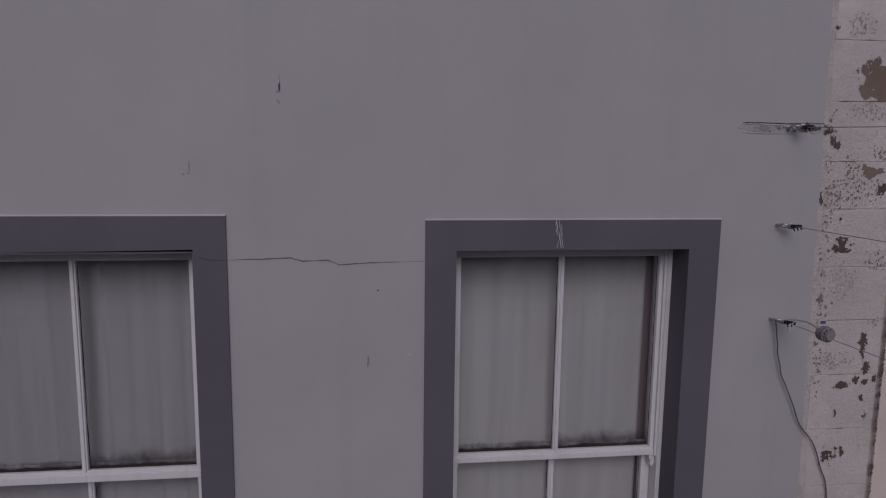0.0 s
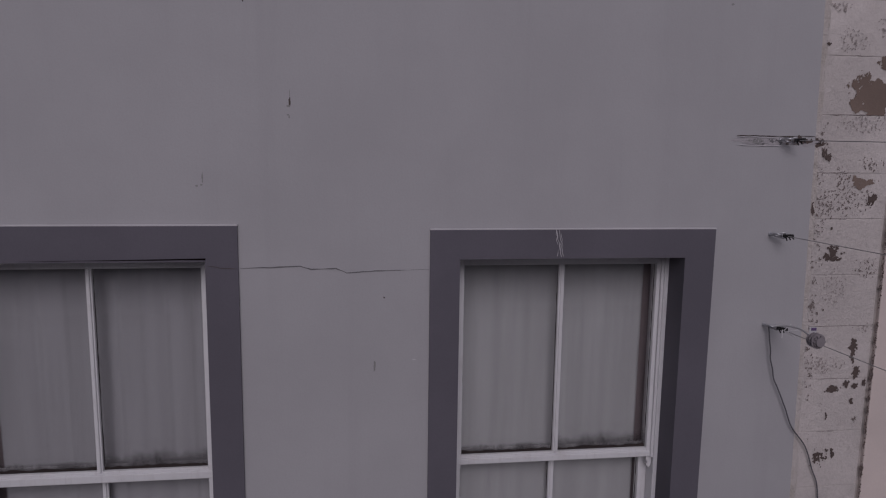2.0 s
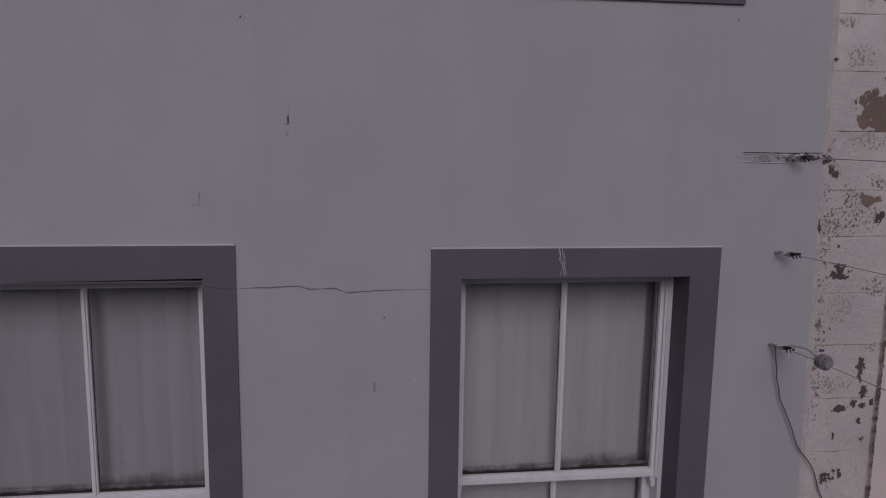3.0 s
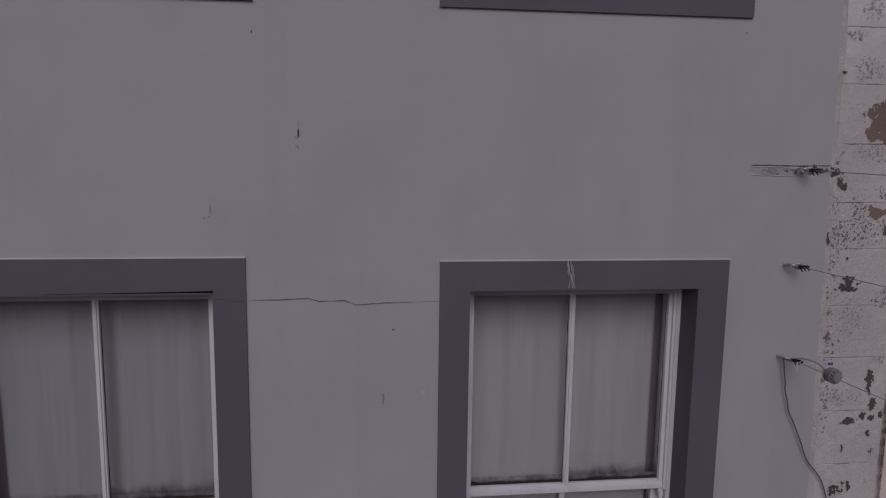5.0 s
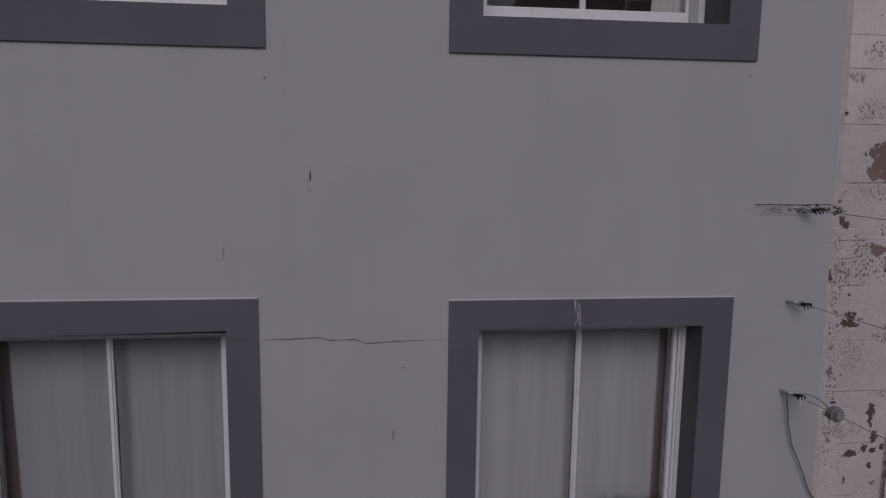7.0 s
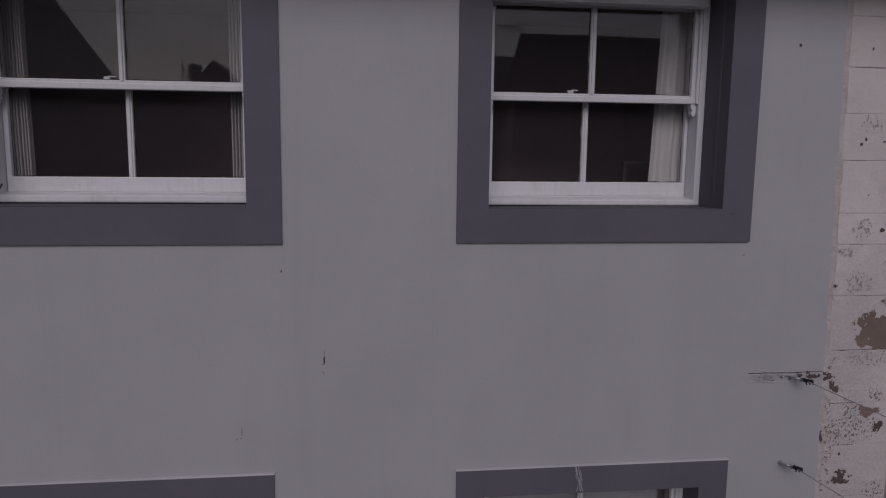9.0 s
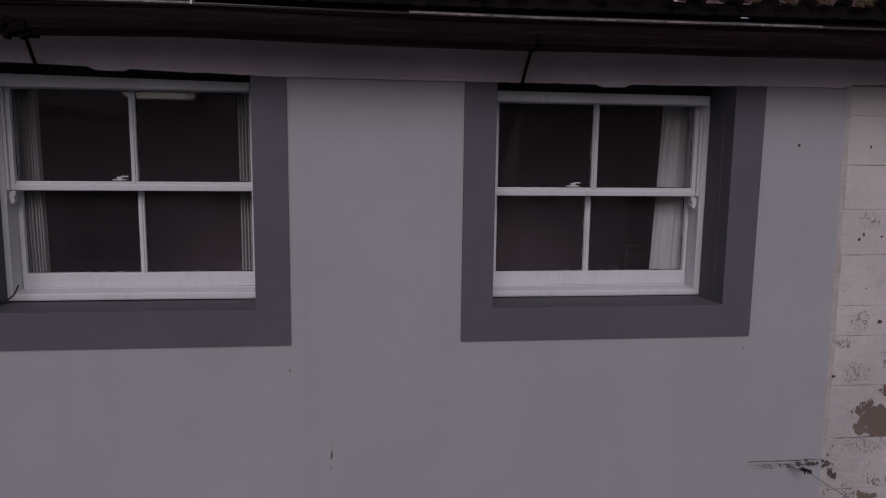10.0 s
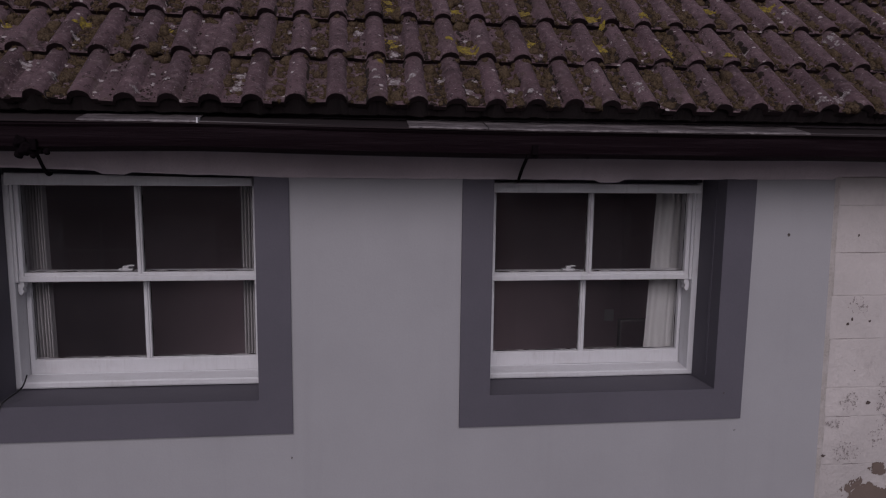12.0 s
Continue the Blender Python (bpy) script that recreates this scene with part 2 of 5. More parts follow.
def old_whitewash():
    """Flaking cream-white paint over brown stone, with grey dirt."""
    m = Mat("flaking_white_paint", 0.85, spec=0.25)
    c = (0.53, 0.485, 0.47)
    height = m.n("ShaderNodeSeparateXYZ")
    m.link(m.co, height.inputs[0])
    worn = m.math("SUBTRACT", 1.0, m.math("MULTIPLY", m.step(height.outputs["Z"], 2.6, 3.15), 0.93))
    big = m.step(m.noise(2.2, 5).outputs["Fac"], 0.3, 0.7)
    col = m.mix(big, scaled(c, 0.9), scaled(c, 1.08))
    dirt = m.step(m.noise(6, 8, 0.75).outputs["Fac"], 0.54, 0.78)
    col = m.mix(m.math("MULTIPLY", dirt, 0.55), col, (0.24, 0.2, 0.19))
    crumb = m.step(m.noise(75, 5, 0.85).outputs["Fac"], 0.42, 0.62)
    col = m.mix(m.math("MULTIPLY", crumb, m.math("ADD", m.math("MULTIPLY", worn, 0.13), 0.07)), col, scaled(c, 0.55))
    area = m.step(m.noise(4.2, 3).outputs["Fac"], 0.4, 0.58)
    area = m.math("MULTIPLY", area, worn)
    flake = m.step(m.noise(34, 6, 0.75, (1, 1, 0.7)).outputs["Fac"], 0.655, 0.68)
    flake = m.math("MULTIPLY", m.step(m.math("MULTIPLY", flake, area), 0.2, 0.5), worn)
    col = m.mix(flake, col, (0.15, 0.115, 0.1))
    fine = m.math("MULTIPLY", m.step(m.noise(95, 5, 0.8).outputs["Fac"], 0.58, 0.66), m.step(m.noise(5.5, 4).outputs["Fac"], 0.5, 0.68))
    fine = m.math("MULTIPLY", fine, worn)
    col = m.mix(m.math("MULTIPLY", fine, 0.85), col, (0.15, 0.125, 0.112))
    m.colour(col)
    h = m.math("SUBTRACT", m.noise(45, 6, 0.75).outputs["Fac"], m.math("MULTIPLY", flake, 0.9))
    h = m.math("ADD", m.math("MULTIPLY", h, m.math("ADD", m.math("MULTIPLY", worn, 0.55), 0.45)), m.noise(14, 3).outputs["Fac"])
    m.bump(h, 1.0, 0.008)
    return m.m


WHITEWASH = old_whitewash()


def gritty_fillet():
    """Thick old paint over coarse mortar, worn to beige grit in places."""
    m = Mat("gritty_painted_mortar", 0.9, spec=0.2)
    worn = m.step(m.noise(7, 5, 0.7).outputs["Fac"], 0.4, 0.62)
    grit = m.step(m.noise(110, 4, 0.8).outputs["Fac"], 0.42, 0.6)
    col = m.mix(worn, (0.54, 0.495, 0.478), (0.5, 0.455, 0.425))
    col = m.mix(m.math("MULTIPLY", m.math("MULTIPLY", grit, worn), 0.3), col, (0.22, 0.19, 0.17))
    m.colour(col)
    m.bump(m.noise(80, 5, 0.75).outputs["Fac"], 1.0, 0.009)
    return m.m


FILLET = gritty_fillet()
SMOOTH_CREAM = painted("cream_render_paint", (0.58, 0.5, 0.47), 0.85, 0.1, 0.05, 0.3, 0.2)
MORTAR = painted("dirty_mortar", (0.4, 0.36, 0.34), 0.95, 0.3, 0.2, 0.6)
BARE_STONE = painted("bare_brown_stone", (0.2, 0.148, 0.125), 0.95, 0.3, 0.2, 0.9)
PALE_SPECKLE = painted("faded_speckle", (0.33, 0.29, 0.28), 0.95, 0.3, 0.3, 0.9)
PEPPER_TONE = painted("brown_speckle", (0.2, 0.165, 0.155), 0.95, 0.3, 0.3, 0.9)
FLAKE_DARK = painted("dark_flaked_spots", (0.1, 0.075, 0.068), 0.95, 0.3, 0.3, 0.9)
SOFT_STAIN = painted("grey_scuff", (0.24, 0.235, 0.235), 0.95, 0.15, 0.1, 0.3)
PLASTER = painted("bare_pale_plaster", (0.37, 0.35, 0.365), 0.95, 0.3, 0.2, 0.9)
CRACK_DARK = painted("crack_shadow_dirt", (0.135, 0.13, 0.135), 0.95)


def black_gutter():
    m = Mat("black_painted_iron", 0.6, spec=0.05)
    w = m.step(m.noise(22, 6, 0.75, (0.1, 1, 2.5)).outputs["Fac"], 0.48, 0.68)
    m.colour(m.mix(w, (0.008, 0.0038, 0.0055), (0.017, 0.01, 0.013)))
    m.bump(m.noise(30, 6, 0.75, (0.12, 1, 1.6)).outputs["Fac"], 0.8, 0.007)
    return m.m


GUTTER_BLACK = black_gutter()
# black of flaked paint and rust; also the painted shadow gap over one frame
BLACK_FLAKE_GAP_SHADE = painted("flaked_black_paint_and_gap_shade", (0.005, 0.003, 0.004), 0.9, 0.3, 0.3, 0.8, spec=0.05)
# grey that stands for the glossy highlight on the gutter's lip
LIP_HIGHLIGHT = painted("gutter_lip_highlight", (0.1, 0.085, 0.087), 0.5, 0.5, 0.4, 0.6)
DARK_WOOD = painted("dark_eaves_timber", (0.026, 0.015, 0.018), 0.9, 0.3, 0.2, 0.6)
def lead():
    m = Mat("weathered_lead", 0.55, spec=0.4)
    a = m.step(m.noise(7, 6, 0.75, (1, 4, 1)).outputs["Fac"], 0.35, 0.68)
    b = m.step(m.noise(40, 5, 0.75, (0.4, 2, 2)).outputs["Fac"], 0.4, 0.66)
    m.colour(m.mix(b, m.mix(a, (0.05, 0.04, 0.042), (0.26, 0.23, 0.235)), (0.085, 0.07, 0.072)))
    m.bump(m.noise(60, 5, 0.7).outputs["Fac"], 0.8, 0.004)
    return m.m


LEAD = lead()
EAVES_BOARD = painted("brown_weathered_board", (0.02, 0.012, 0.0135), 0.9, 0.4, 0.3, 0.8)
ZINC = Mat("dull_zinc", 0.4, 0.9)
ZINC.colour(ZINC.mix(ZINC.noise(60).outputs["Fac"], (0.3, 0.3, 0.32), (0.6, 0.6, 0.62)))
ZINC = ZINC.m
BLACK_PLASTIC = painted("black_plastic", (0.015, 0.014, 0.015), 0.5)
GREY_CABLE = painted("grey_cable_sheath", (0.1, 0.095, 0.105), 0.6)
PALE_CABLE = painted("pale_cable_sheath", (0.45, 0.44, 0.45), 0.6)
PORCELAIN = painted("grey_porcelain", (0.2, 0.18, 0.19), 0.35, 0.45)
PURPLE_TAG = painted("purple_tag", (0.11, 0.07, 0.16), 0.5)
ROOM_PAINT = painted("room_wall_paint", (0.5, 0.38, 0.415), 0.9)
ROOM_FLOOR = painted("room_floor", (0.12, 0.1, 0.09), 0.8)


def roof_tile_mat():
    m = Mat("weathered_concrete_tile", 0.9, spec=0.25)
    big = m.step(m.noise(7, 5, 0.65, vary=True).outputs["Fac"], 0.3, 0.72)
    col = m.mix(big, (0.042, 0.024, 0.027), (0.142, 0.086, 0.098))
    tone = m.math("MULTIPLY", m.r, 0.45)
    col = m.mix(tone, col, (0.18, 0.118, 0.13))
    grain = m.noise(160, 4, 0.75).outputs["Fac"]
    col = m.mix(m.step(grain, 0.55, 0.8), col, (0.015, 0.012, 0.012))
    pits = m.step(m.noise(90, 3, 0.65, vary=True).outputs["Fac"], 0.54, 0.61)
    col = m.mix(m.math("MULTIPLY", pits, 0.8), col, (0.02, 0.014, 0.014))
    mottle = m.step(m.noise(45, 4, 0.7, vary=True).outputs["Fac"], 0.5, 0.68)
    col = m.mix(m.math("MULTIPLY", mottle, 0.55), col, (0.27, 0.195, 0.205))
    salt = m.step(m.noise(150, 3, 0.7, vary=True).outputs["Fac"], 0.6, 0.68)
    col = m.mix(m.math("MULTIPLY", salt, 0.75), col, (0.42, 0.34, 0.345))
    film = m.step(m.noise(14, 6, 0.7, vary=True).outputs["Fac"], 0.52, 0.7)
    col = m.mix(m.math("MULTIPLY", film, 0.6), col, (0.036, 0.03, 0.014))
    for scale, size, keep, c in ((15, 0.17, 0.86, (0.38, 0.335, 0.33)), (36, 0.3, 0.82, (0.42, 0.37, 0.365)), (12, 0.16, 0.93, (0.2, 0.145, 0.02))):
        vo = m.noise(scale, vary=True, kind="ShaderNodeTexVoronoi")
        sep = m.n("ShaderNodeSeparateColor")
        m.link(vo.outputs["Color"], sep.inputs[0])
        edge = m.math("ADD", vo.outputs["Distance"], m.math("MULTIPLY", m.math("SUBTRACT", m.noise(120, 3).outputs["Fac"], 0.5), 0.35))
        spot = m.math("MULTIPLY", m.math("LESS_THAN", edge, size), m.math("GREATER_THAN", sep.outputs[0], keep))
        col = m.mix(spot, col, c)
    m.colour(col)
    h = m.math("ADD", m.noise(60, 6, 0.7).outputs["Fac"], m.math("MULTIPLY", grain, 0.6))
    m.bump(h, 1.0, 0.007)
    return m.m


TILE = roof_tile_mat()
# tile ends: algae, and the shade they lie in, put into one dark colour
TILE_END = painted("algae_and_shade_tile_end", (0.045, 0.027, 0.03), 0.95, 0.5, 0.5, 1.0)


def moss_mat():
    m = Mat("olive_brown_moss", 1.0, spec=0.05)
    isl = m.step(m.noise(24, 4, 0.6).outputs["Fac"], 0.32, 0.7)
    col = m.mix(isl, (0.026, 0.016, 0.012), (0.085, 0.055, 0.034))
    tone = m.n("ShaderNodeNewGeometry").outputs["Random Per Island"]
    col = m.mix(m.math("MULTIPLY", tone, 0.6), col, (0.075, 0.05, 0.034))
    col = m.mix(m.step(m.noise(220, 3, 0.8).outputs["Fac"], 0.4, 0.65), col, (0.115, 0.087, 0.055))
    col = m.mix(m.step(m.noise(120, 4, 0.75).outputs["Fac"], 0.52, 0.66), col, (0.022, 0.014, 0.01))
    m.colour(col)
    m.bump(m.noise(220, 4, 0.8).outputs["Fac"], 0.5, 0.003)
    return m.m


MOSS = moss_mat()


def moss_tip_mat():
    m = Mat("moss_shoots", 0.9, spec=0.1)
    tone = m.n("ShaderNodeNewGeometry").outputs["Random Per Island"]
    patch = m.step(m.noise(11, 3).outputs["Fac"], 0.4, 0.62)
    dry = m.mix(tone, (0.018, 0.01, 0.008), (0.135, 0.085, 0.057))
    m.colour(m.mix(patch, dry, m.mix(tone, (0.018, 0.012, 0.006), (0.15, 0.108, 0.05))))
    return m.m


MOSS_TIPS = moss_tip_mat()
MOSS_BASE = painted("dead_brown_moss", (0.028, 0.018, 0.014), 1.0, 0.5, 0.5, 1.0)


def crust(name, c, worn):
    m = Mat(name, 0.95, spec=0.1)
    a = m.step(m.noise(75, 5, 0.7).outputs["Fac"], 0.42, 0.58)
    col = m.mix(a, worn, c)
    m.colour(m.mix(m.step(m.noise(260, 3).outputs["Fac"], 0.56, 0.7), col, scaled(c, 0.4)))
    m.bump(m.noise(150, 5, 0.7).outputs["Fac"], 1.0, 0.004)
    return m.m


YELLOW_LICHEN = crust("yellow_lichen", (0.3, 0.23, 0.035), (0.14, 0.1, 0.04))
WHITE_LICHEN = crust("pale_lichen", (0.4, 0.36, 0.36), (0.16, 0.125, 0.125))
# mortar taken near black to hold the shade below the tile ends
BEDDING = painted("shade_dark_bedding_mortar", (0.011, 0.006, 0.0065), 0.95, 0.4, 0.4, 1.0)
# unseen ground, pale so that it throws light up under the eaves
ROAD = painted("pale_bounce_road", (0.3, 0.28, 0.275), 0.95, 0.2, 0.3, 0.8)
PAVING = painted("pale_bounce_paving", (0.42, 0.395, 0.385), 0.95, 0.2, 0.2, 0.6)
EARTH = painted("rough_ground", (0.1, 0.1, 0.07), 1.0, 0.3, 0.2, 0.6)
FAR_WALL = painted("far_house_render", (0.5, 0.455, 0.46), 0.9, 0.15)
FAR_ROOF = painted("far_house_slate", (0.15, 0.125, 0.13), 0.85, 0.3, 0.2)

# ---- front wall with its openings ----
# opening: left, right, bottom, top
OPEN = {
    "ur": (0.106, 1.075, 3.312, 4.25),
    "ul": (-1.80, -0.805, 3.318, 4.25),
    "lr": (0.114, 1.05, 0.40, 2.137),
    "ll": (-1.80, -0.845, 0.40, 2.137),
}


def wall_with_holes(name, xs, zs, holes, y0, y1, material, lean=None):
    xs, zs = sorted(set(xs)), sorted(set(zs))

    def solid(i, j):
        if i < 0 or j < 0 or i >= len(xs) - 1 or j >= len(zs) - 1:
            return False
        cx, cz = (xs[i] + xs[i + 1]) / 2, (zs[j] + zs[j + 1]) / 2
        return not any(a < cx < b and c < cz < d for a, b, c, d in holes)

    bm = bmesh.new()
    made = {}

    def v(i, j, y):
        if (i, j, y) not in made:
            x = xs[i] + (lean(zs[j]) if lean and i == len(xs) - 1 else 0)
            made[i, j, y] = bm.verts.new((x, y, zs[j]))
        return made[i, j, y]

    for i in range(len(xs) - 1):
        for j in range(len(zs) - 1):
            if not solid(i, j):
                continue
            bm.faces.new((v(i, j, y0), v(i + 1, j, y0), v(i + 1, j + 1, y0), v(i, j + 1, y0)))
            bm.faces.new((v(i, j, y1), v(i, j + 1, y1), v(i + 1, j + 1, y1), v(i + 1, j, y1)))
            for di, dj, a, b in ((-1, 0, (0, 0), (0, 1)), (1, 0, (1, 0), (1, 1)), (0, -1, (0, 0), (1, 0)), (0, 1, (0, 1), (1, 1))):
                if not solid(i + di, j + dj):
                    p, q = (i + a[0], j + a[1]), (i + b[0], j + b[1])
                    bm.faces.new((v(*p, y0), v(*q, y0), v(*q, y1), v(*p, y1)))
    bmesh.ops.recalc_face_normals(bm, faces=bm.faces[:])
    return part(name, bm, material)


holes = list(OPEN.values())
wall_front = wall_with_holes("wall_front", [WALL_L, WALL_R] + [h[k] for h in holes for k in (0, 1)], [GROUND, 4.44, 1.0, 3.0] + [h[k] for h in holes for k in (2, 3)],
                             holes, 0.0, 0.36, GREY_PAINT, lambda z: 0.02 * (2.6 - z))
tagged(wall_front, "smooth rendered house wall painted mid grey, with a hairline crack", "wall", kind="structure")


# ---- dark painted surrounds: a thin raised band and the lining of the reveal ----
def surround(key, x0, x1, z0, z1, depth, top=True):
    a, b, c, d = OPEN[key]
    bm = bmesh.new()
    y0, y1 = -0.012, 0.004
    box(bm, x0, a, y0, y1, z0, z1)
    box(bm, b, x1, y0, y1, z0, z1)
    box(bm, a, b, y0, y1, z0, c + 0.0115, 0.0)
    if top:
        box(bm, a, b, y0, y1, d, z1, 0.0)
    t = 0.004
    box(bm, a - 0.001, a + t, y0 + 0.0002, depth, c, d)
    box(bm, b - t, b + 0.001, y0 + 0.0002, depth, c, d)
    # sloping sill of the reveal
    vs = [bm.verts.new(p) for p in ((a + t, y0, c + 0.012), (b - t, y0, c + 0.012), (b - t, depth + 0.02, c + 0.004), (a + t, depth + 0.02, c + 0.004))]
    bm.faces.new(vs)
    ob = part("window_surround", bm, DARK_PAINT)
    tagged(ob, "raised window surround and reveal painted dark grey", "surround", "window surrounds", "structure")
    if top:
        # thin pale strip: the highlight on the band's top edge as colour
        lip = bmesh.new()
        box(lip, x0 - 0.002, x1 + 0.002, -0.013, 0.002, z1 + 0.0, z1 + 0.005, 0.001)
        part("top_edge", lip, PALE_LINE, ob, "pale top edge, a highlight put in the colour")
        so = bmesh.new()
        box(so, a + t, b - t, y0 + 0.0002, depth, d - t, d + 0.001)
        part("soffit", so, DARK_PAINT, ob)
    return ob


surround_ur = surround("ur", -0.014, 1.198, 3.19, 4.25, 0.2, False)
surround_ul = surround("ul", -1.92, -0.68, 3.188, 4.25, 0.2, False)
surround_lr = surround("lr", 0.0, 1.172, 0.27, 2.25, 0.16)
surround_ll = surround("ll", -1.92, -0.728, 0.27, 2.268, 0.16)
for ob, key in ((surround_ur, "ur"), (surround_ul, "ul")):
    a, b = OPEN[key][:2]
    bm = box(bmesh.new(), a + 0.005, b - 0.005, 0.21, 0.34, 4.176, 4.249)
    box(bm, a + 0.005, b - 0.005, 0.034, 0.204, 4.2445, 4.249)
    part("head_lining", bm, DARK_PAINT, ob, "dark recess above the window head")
bead = bmesh.new()
box(bead, 1.0688, 1.0715, 0.068, 0.08, 3.36, 4.2, 0.003)
part("bead", bead, DARK_PAINT, surround_ur)


# dark old putty, and the shadow line along the glass edge in the same colour
PUTTY_SHADOW = painted("dark_putty_and_shadow", (0.032, 0.023, 0.022), 0.9, 0.4, 0.4, 0.8)
DARK_STAIN = painted("dark_dirt", (0.075, 0.06, 0.055), 0.95, 0.3, 0.2, 0.5)


# ---- sash windows ----
def sash_window(number, x0, x1, g0, g1, mid, y, zs, label, lock=True, back=0.07, h0=0.0, h1=0.0, head=0.018, slant=0.0):
    """x0..x1 frame, g0..g1 glass, h0..h1 glass of the lower sash, which stands back; mid glazing bar; zs: frame top, upper glass top and foot, meeting rail foot, lower glass foot, rail foot, sill foot."""
    top, ga, gb, meet, gc, rail, sill = zs
    bw = 0.0125
    win = new("window_%d" % number)
    win.location = (mid, y, sill)
    inv = Matrix.Translation((-mid, -y, -sill))

    def p(name, bm, mat, parent, lab="", smooth=False):
        bm.transform(inv)
        return part(name, bm, mat, parent, lab, smooth)

    j0, j1 = g0 - 0.028, g1 + 0.028
    bm = bmesh.new()
    box(bm, x0, j0, y - 0.018, y + 0.13, sill + 0.02, top, 0.004)
    box(bm, j1, x1, y - 0.018, y + 0.13, sill + 0.02, top, 0.004)
    beam = box(bmesh.new(), (x0 + 0.04 if head > 0.02 else j0 - 0.002), (x1 - 0.044 if head > 0.02 else j1 + 0.002), y - head, y + 0.13 if head < 0.02 else y - 0.019, (ga + 0.028 if head < 0.02 else ga + 0.001), top - 0.002, 0.004)
    for v in beam.verts:
        if v.co.z > 0.5 * (ga + 0.028 + top):
            v.co.z += slant * (v.co.x - mid)
    rail_mesh = bpy.data.meshes.new("tmp")
    beam.to_mesh(rail_mesh)
    beam.free()
    bm.from_mesh(rail_mesh)
    bpy.data.meshes.remove(rail_mesh)
    if head > 0.02:
        box(bm, j0 - 0.002, j1 + 0.002, y - 0.0185, y + 0.13, ga + 0.028, top - 0.012, 0.004)
    box(bm, j0 - 0.0, j0 + 0.012, y - 0.014, y - 0.002, meet, ga + 0.03, 0.003)
    box(bm, j1 - 0.012, j1 + 0.0, y - 0.014, y - 0.002, meet, ga + 0.03, 0.003)
    p("window_frame", bm, WHITE_PAINT, win)

    bm = bmesh.new()
    ya, yb = y + 0.0, y + 0.042
    box(bm, j0 + 0.001, g0, ya, yb, meet, ga + 0.03, 0.003)
    box(bm, g1, j1 - 0.001, ya, yb, meet, ga + 0.03, 0.003)
    box(bm, g0 - 0.002, g1 + 0.002, ya + 0.001, yb, ga, ga + 0.03, 0.003)
    box(bm, j0 + 0.001, j1 - 0.001, ya - 0.004, yb, meet, gb - 0.012, 0.004)
    box(bm, g0 - 0.002, g1 + 0.002, ya + 0.006, yb, gb - 0.016, gb, 0.003)
    box(bm, mid - bw, mid + bw, ya + 0.006, yb, gb - 0.004, ga + 0.004, 0.006)
    box(bm, mid - bw * 0.45, mid + bw * 0.45, ya - 0.001, ya + 0.02, gb - 0.004, ga + 0.004, 0.003)
    upper = p("upper_sash", bm, WHITE_PAINT, win)
    for xa, xb, s in ((j0 + 0.002, j0 + 0.026, 1), (j1 - 0.026, j1 - 0.002, -1)):
        bm = bmesh.new()
        prof = [(0.0, 0.0), (0.024, 0.0), (0.024, -0.018), (0.017, -0.03), (0.021, -0.042), (0.012, -0.056), (0.004, -0.05), (0.0, -0.035)]
        rings = []
        for yy in (ya + 0.002, yb - 0.008):
            rings.append([bm.verts.new(((xa + u) if s > 0 else (xb - u), yy, meet + w + 0.002)) for u, w in prof])
        n = len(prof)
        for k in range(n):
            bm.faces.new((rings[0][k], rings[0][(k + 1) % n], rings[1][(k + 1) % n], rings[1][k]))
        bm.faces.new(rings[0])
        bm.faces.new(rings[1][::-1])
        bmesh.ops.recalc_face_normals(bm, faces=bm.faces[:])
        p("sash_horn", bm, WHITE_PAINT, upper)

    bm = bmesh.new()
    yc, yd = y + back, y + back + 0.042
    box(bm, j0 + 0.001, h0, yc, yd, rail + 0.002, gb - 0.005, 0.003)
    box(bm, h1, j1 - 0.001, yc, yd, rail + 0.002, gb - 0.005, 0.003)
    box(bm, j0 + 0.002, j1 - 0.002, yc - 0.002, yd, rail + 0.002, gc, 0.004)
    box(bm, j0 + 0.002, j1 - 0.002, yc + 0.001, yd, meet + 0.004, gb - 0.004, 0.003)
    box(bm, mid - bw, mid + bw, yc + 0.006, yd, gc - 0.004, meet + 0.006, 0.006)
    box(bm, mid - bw * 0.45, mid + bw * 0.45, yc, yc + 0.02, gc - 0.004, meet + 0.006, 0.003)
    lower = p("lower_sash", bm, WHITE_PAINT, win)

    for sash, yy, za, zb, e0, e1 in ((upper, y + 0.024, gb, ga, g0, g1), (lower, yc + 0.024, gc, meet, h0, h1)):
        for xa, xb in ((e0, mid), (mid, e1)):
            bm = bmesh.new()
            box(bm, xa - 0.004, xb + 0.004, yy, yy + 0.004, za - 0.004, zb + 0.004)
            ob = p("pane", bm, GLASS, sash)
            ob.visible_shadow = False
            # foot strip: rotten putty together with the painted shadow of the gap
            bm = bmesh.new()
            edge_v = []
            for k in range(25):
                xx = xa + 0.004 + (xb - xa - 0.008) * k / 24
                hh = (0.003 if lock else 0.013) + (0.004 if lock else 0.009) * noise.noise((xx * 31, za * 3, number))
                edge_v.append((bm.verts.new((xx, yy - 0.0012, za - 0.001)), bm.verts.new((xx, yy - 0.0012, za + hh))))
            for e, f in zip(edge_v, edge_v[1:]):
                bm.faces.new((e[0], f[0], f[1], e[1]))
            # side strips: the putty's shadow drawn as thin dark colour
            for edge_x_, way in ((xa + (bw if xa == mid else 0.0), 1), (xb - (bw if xb == mid else 0.0), -1)):
                side = []
                for k in range(31):
                    zz_ = za + (zb - za) * k / 30
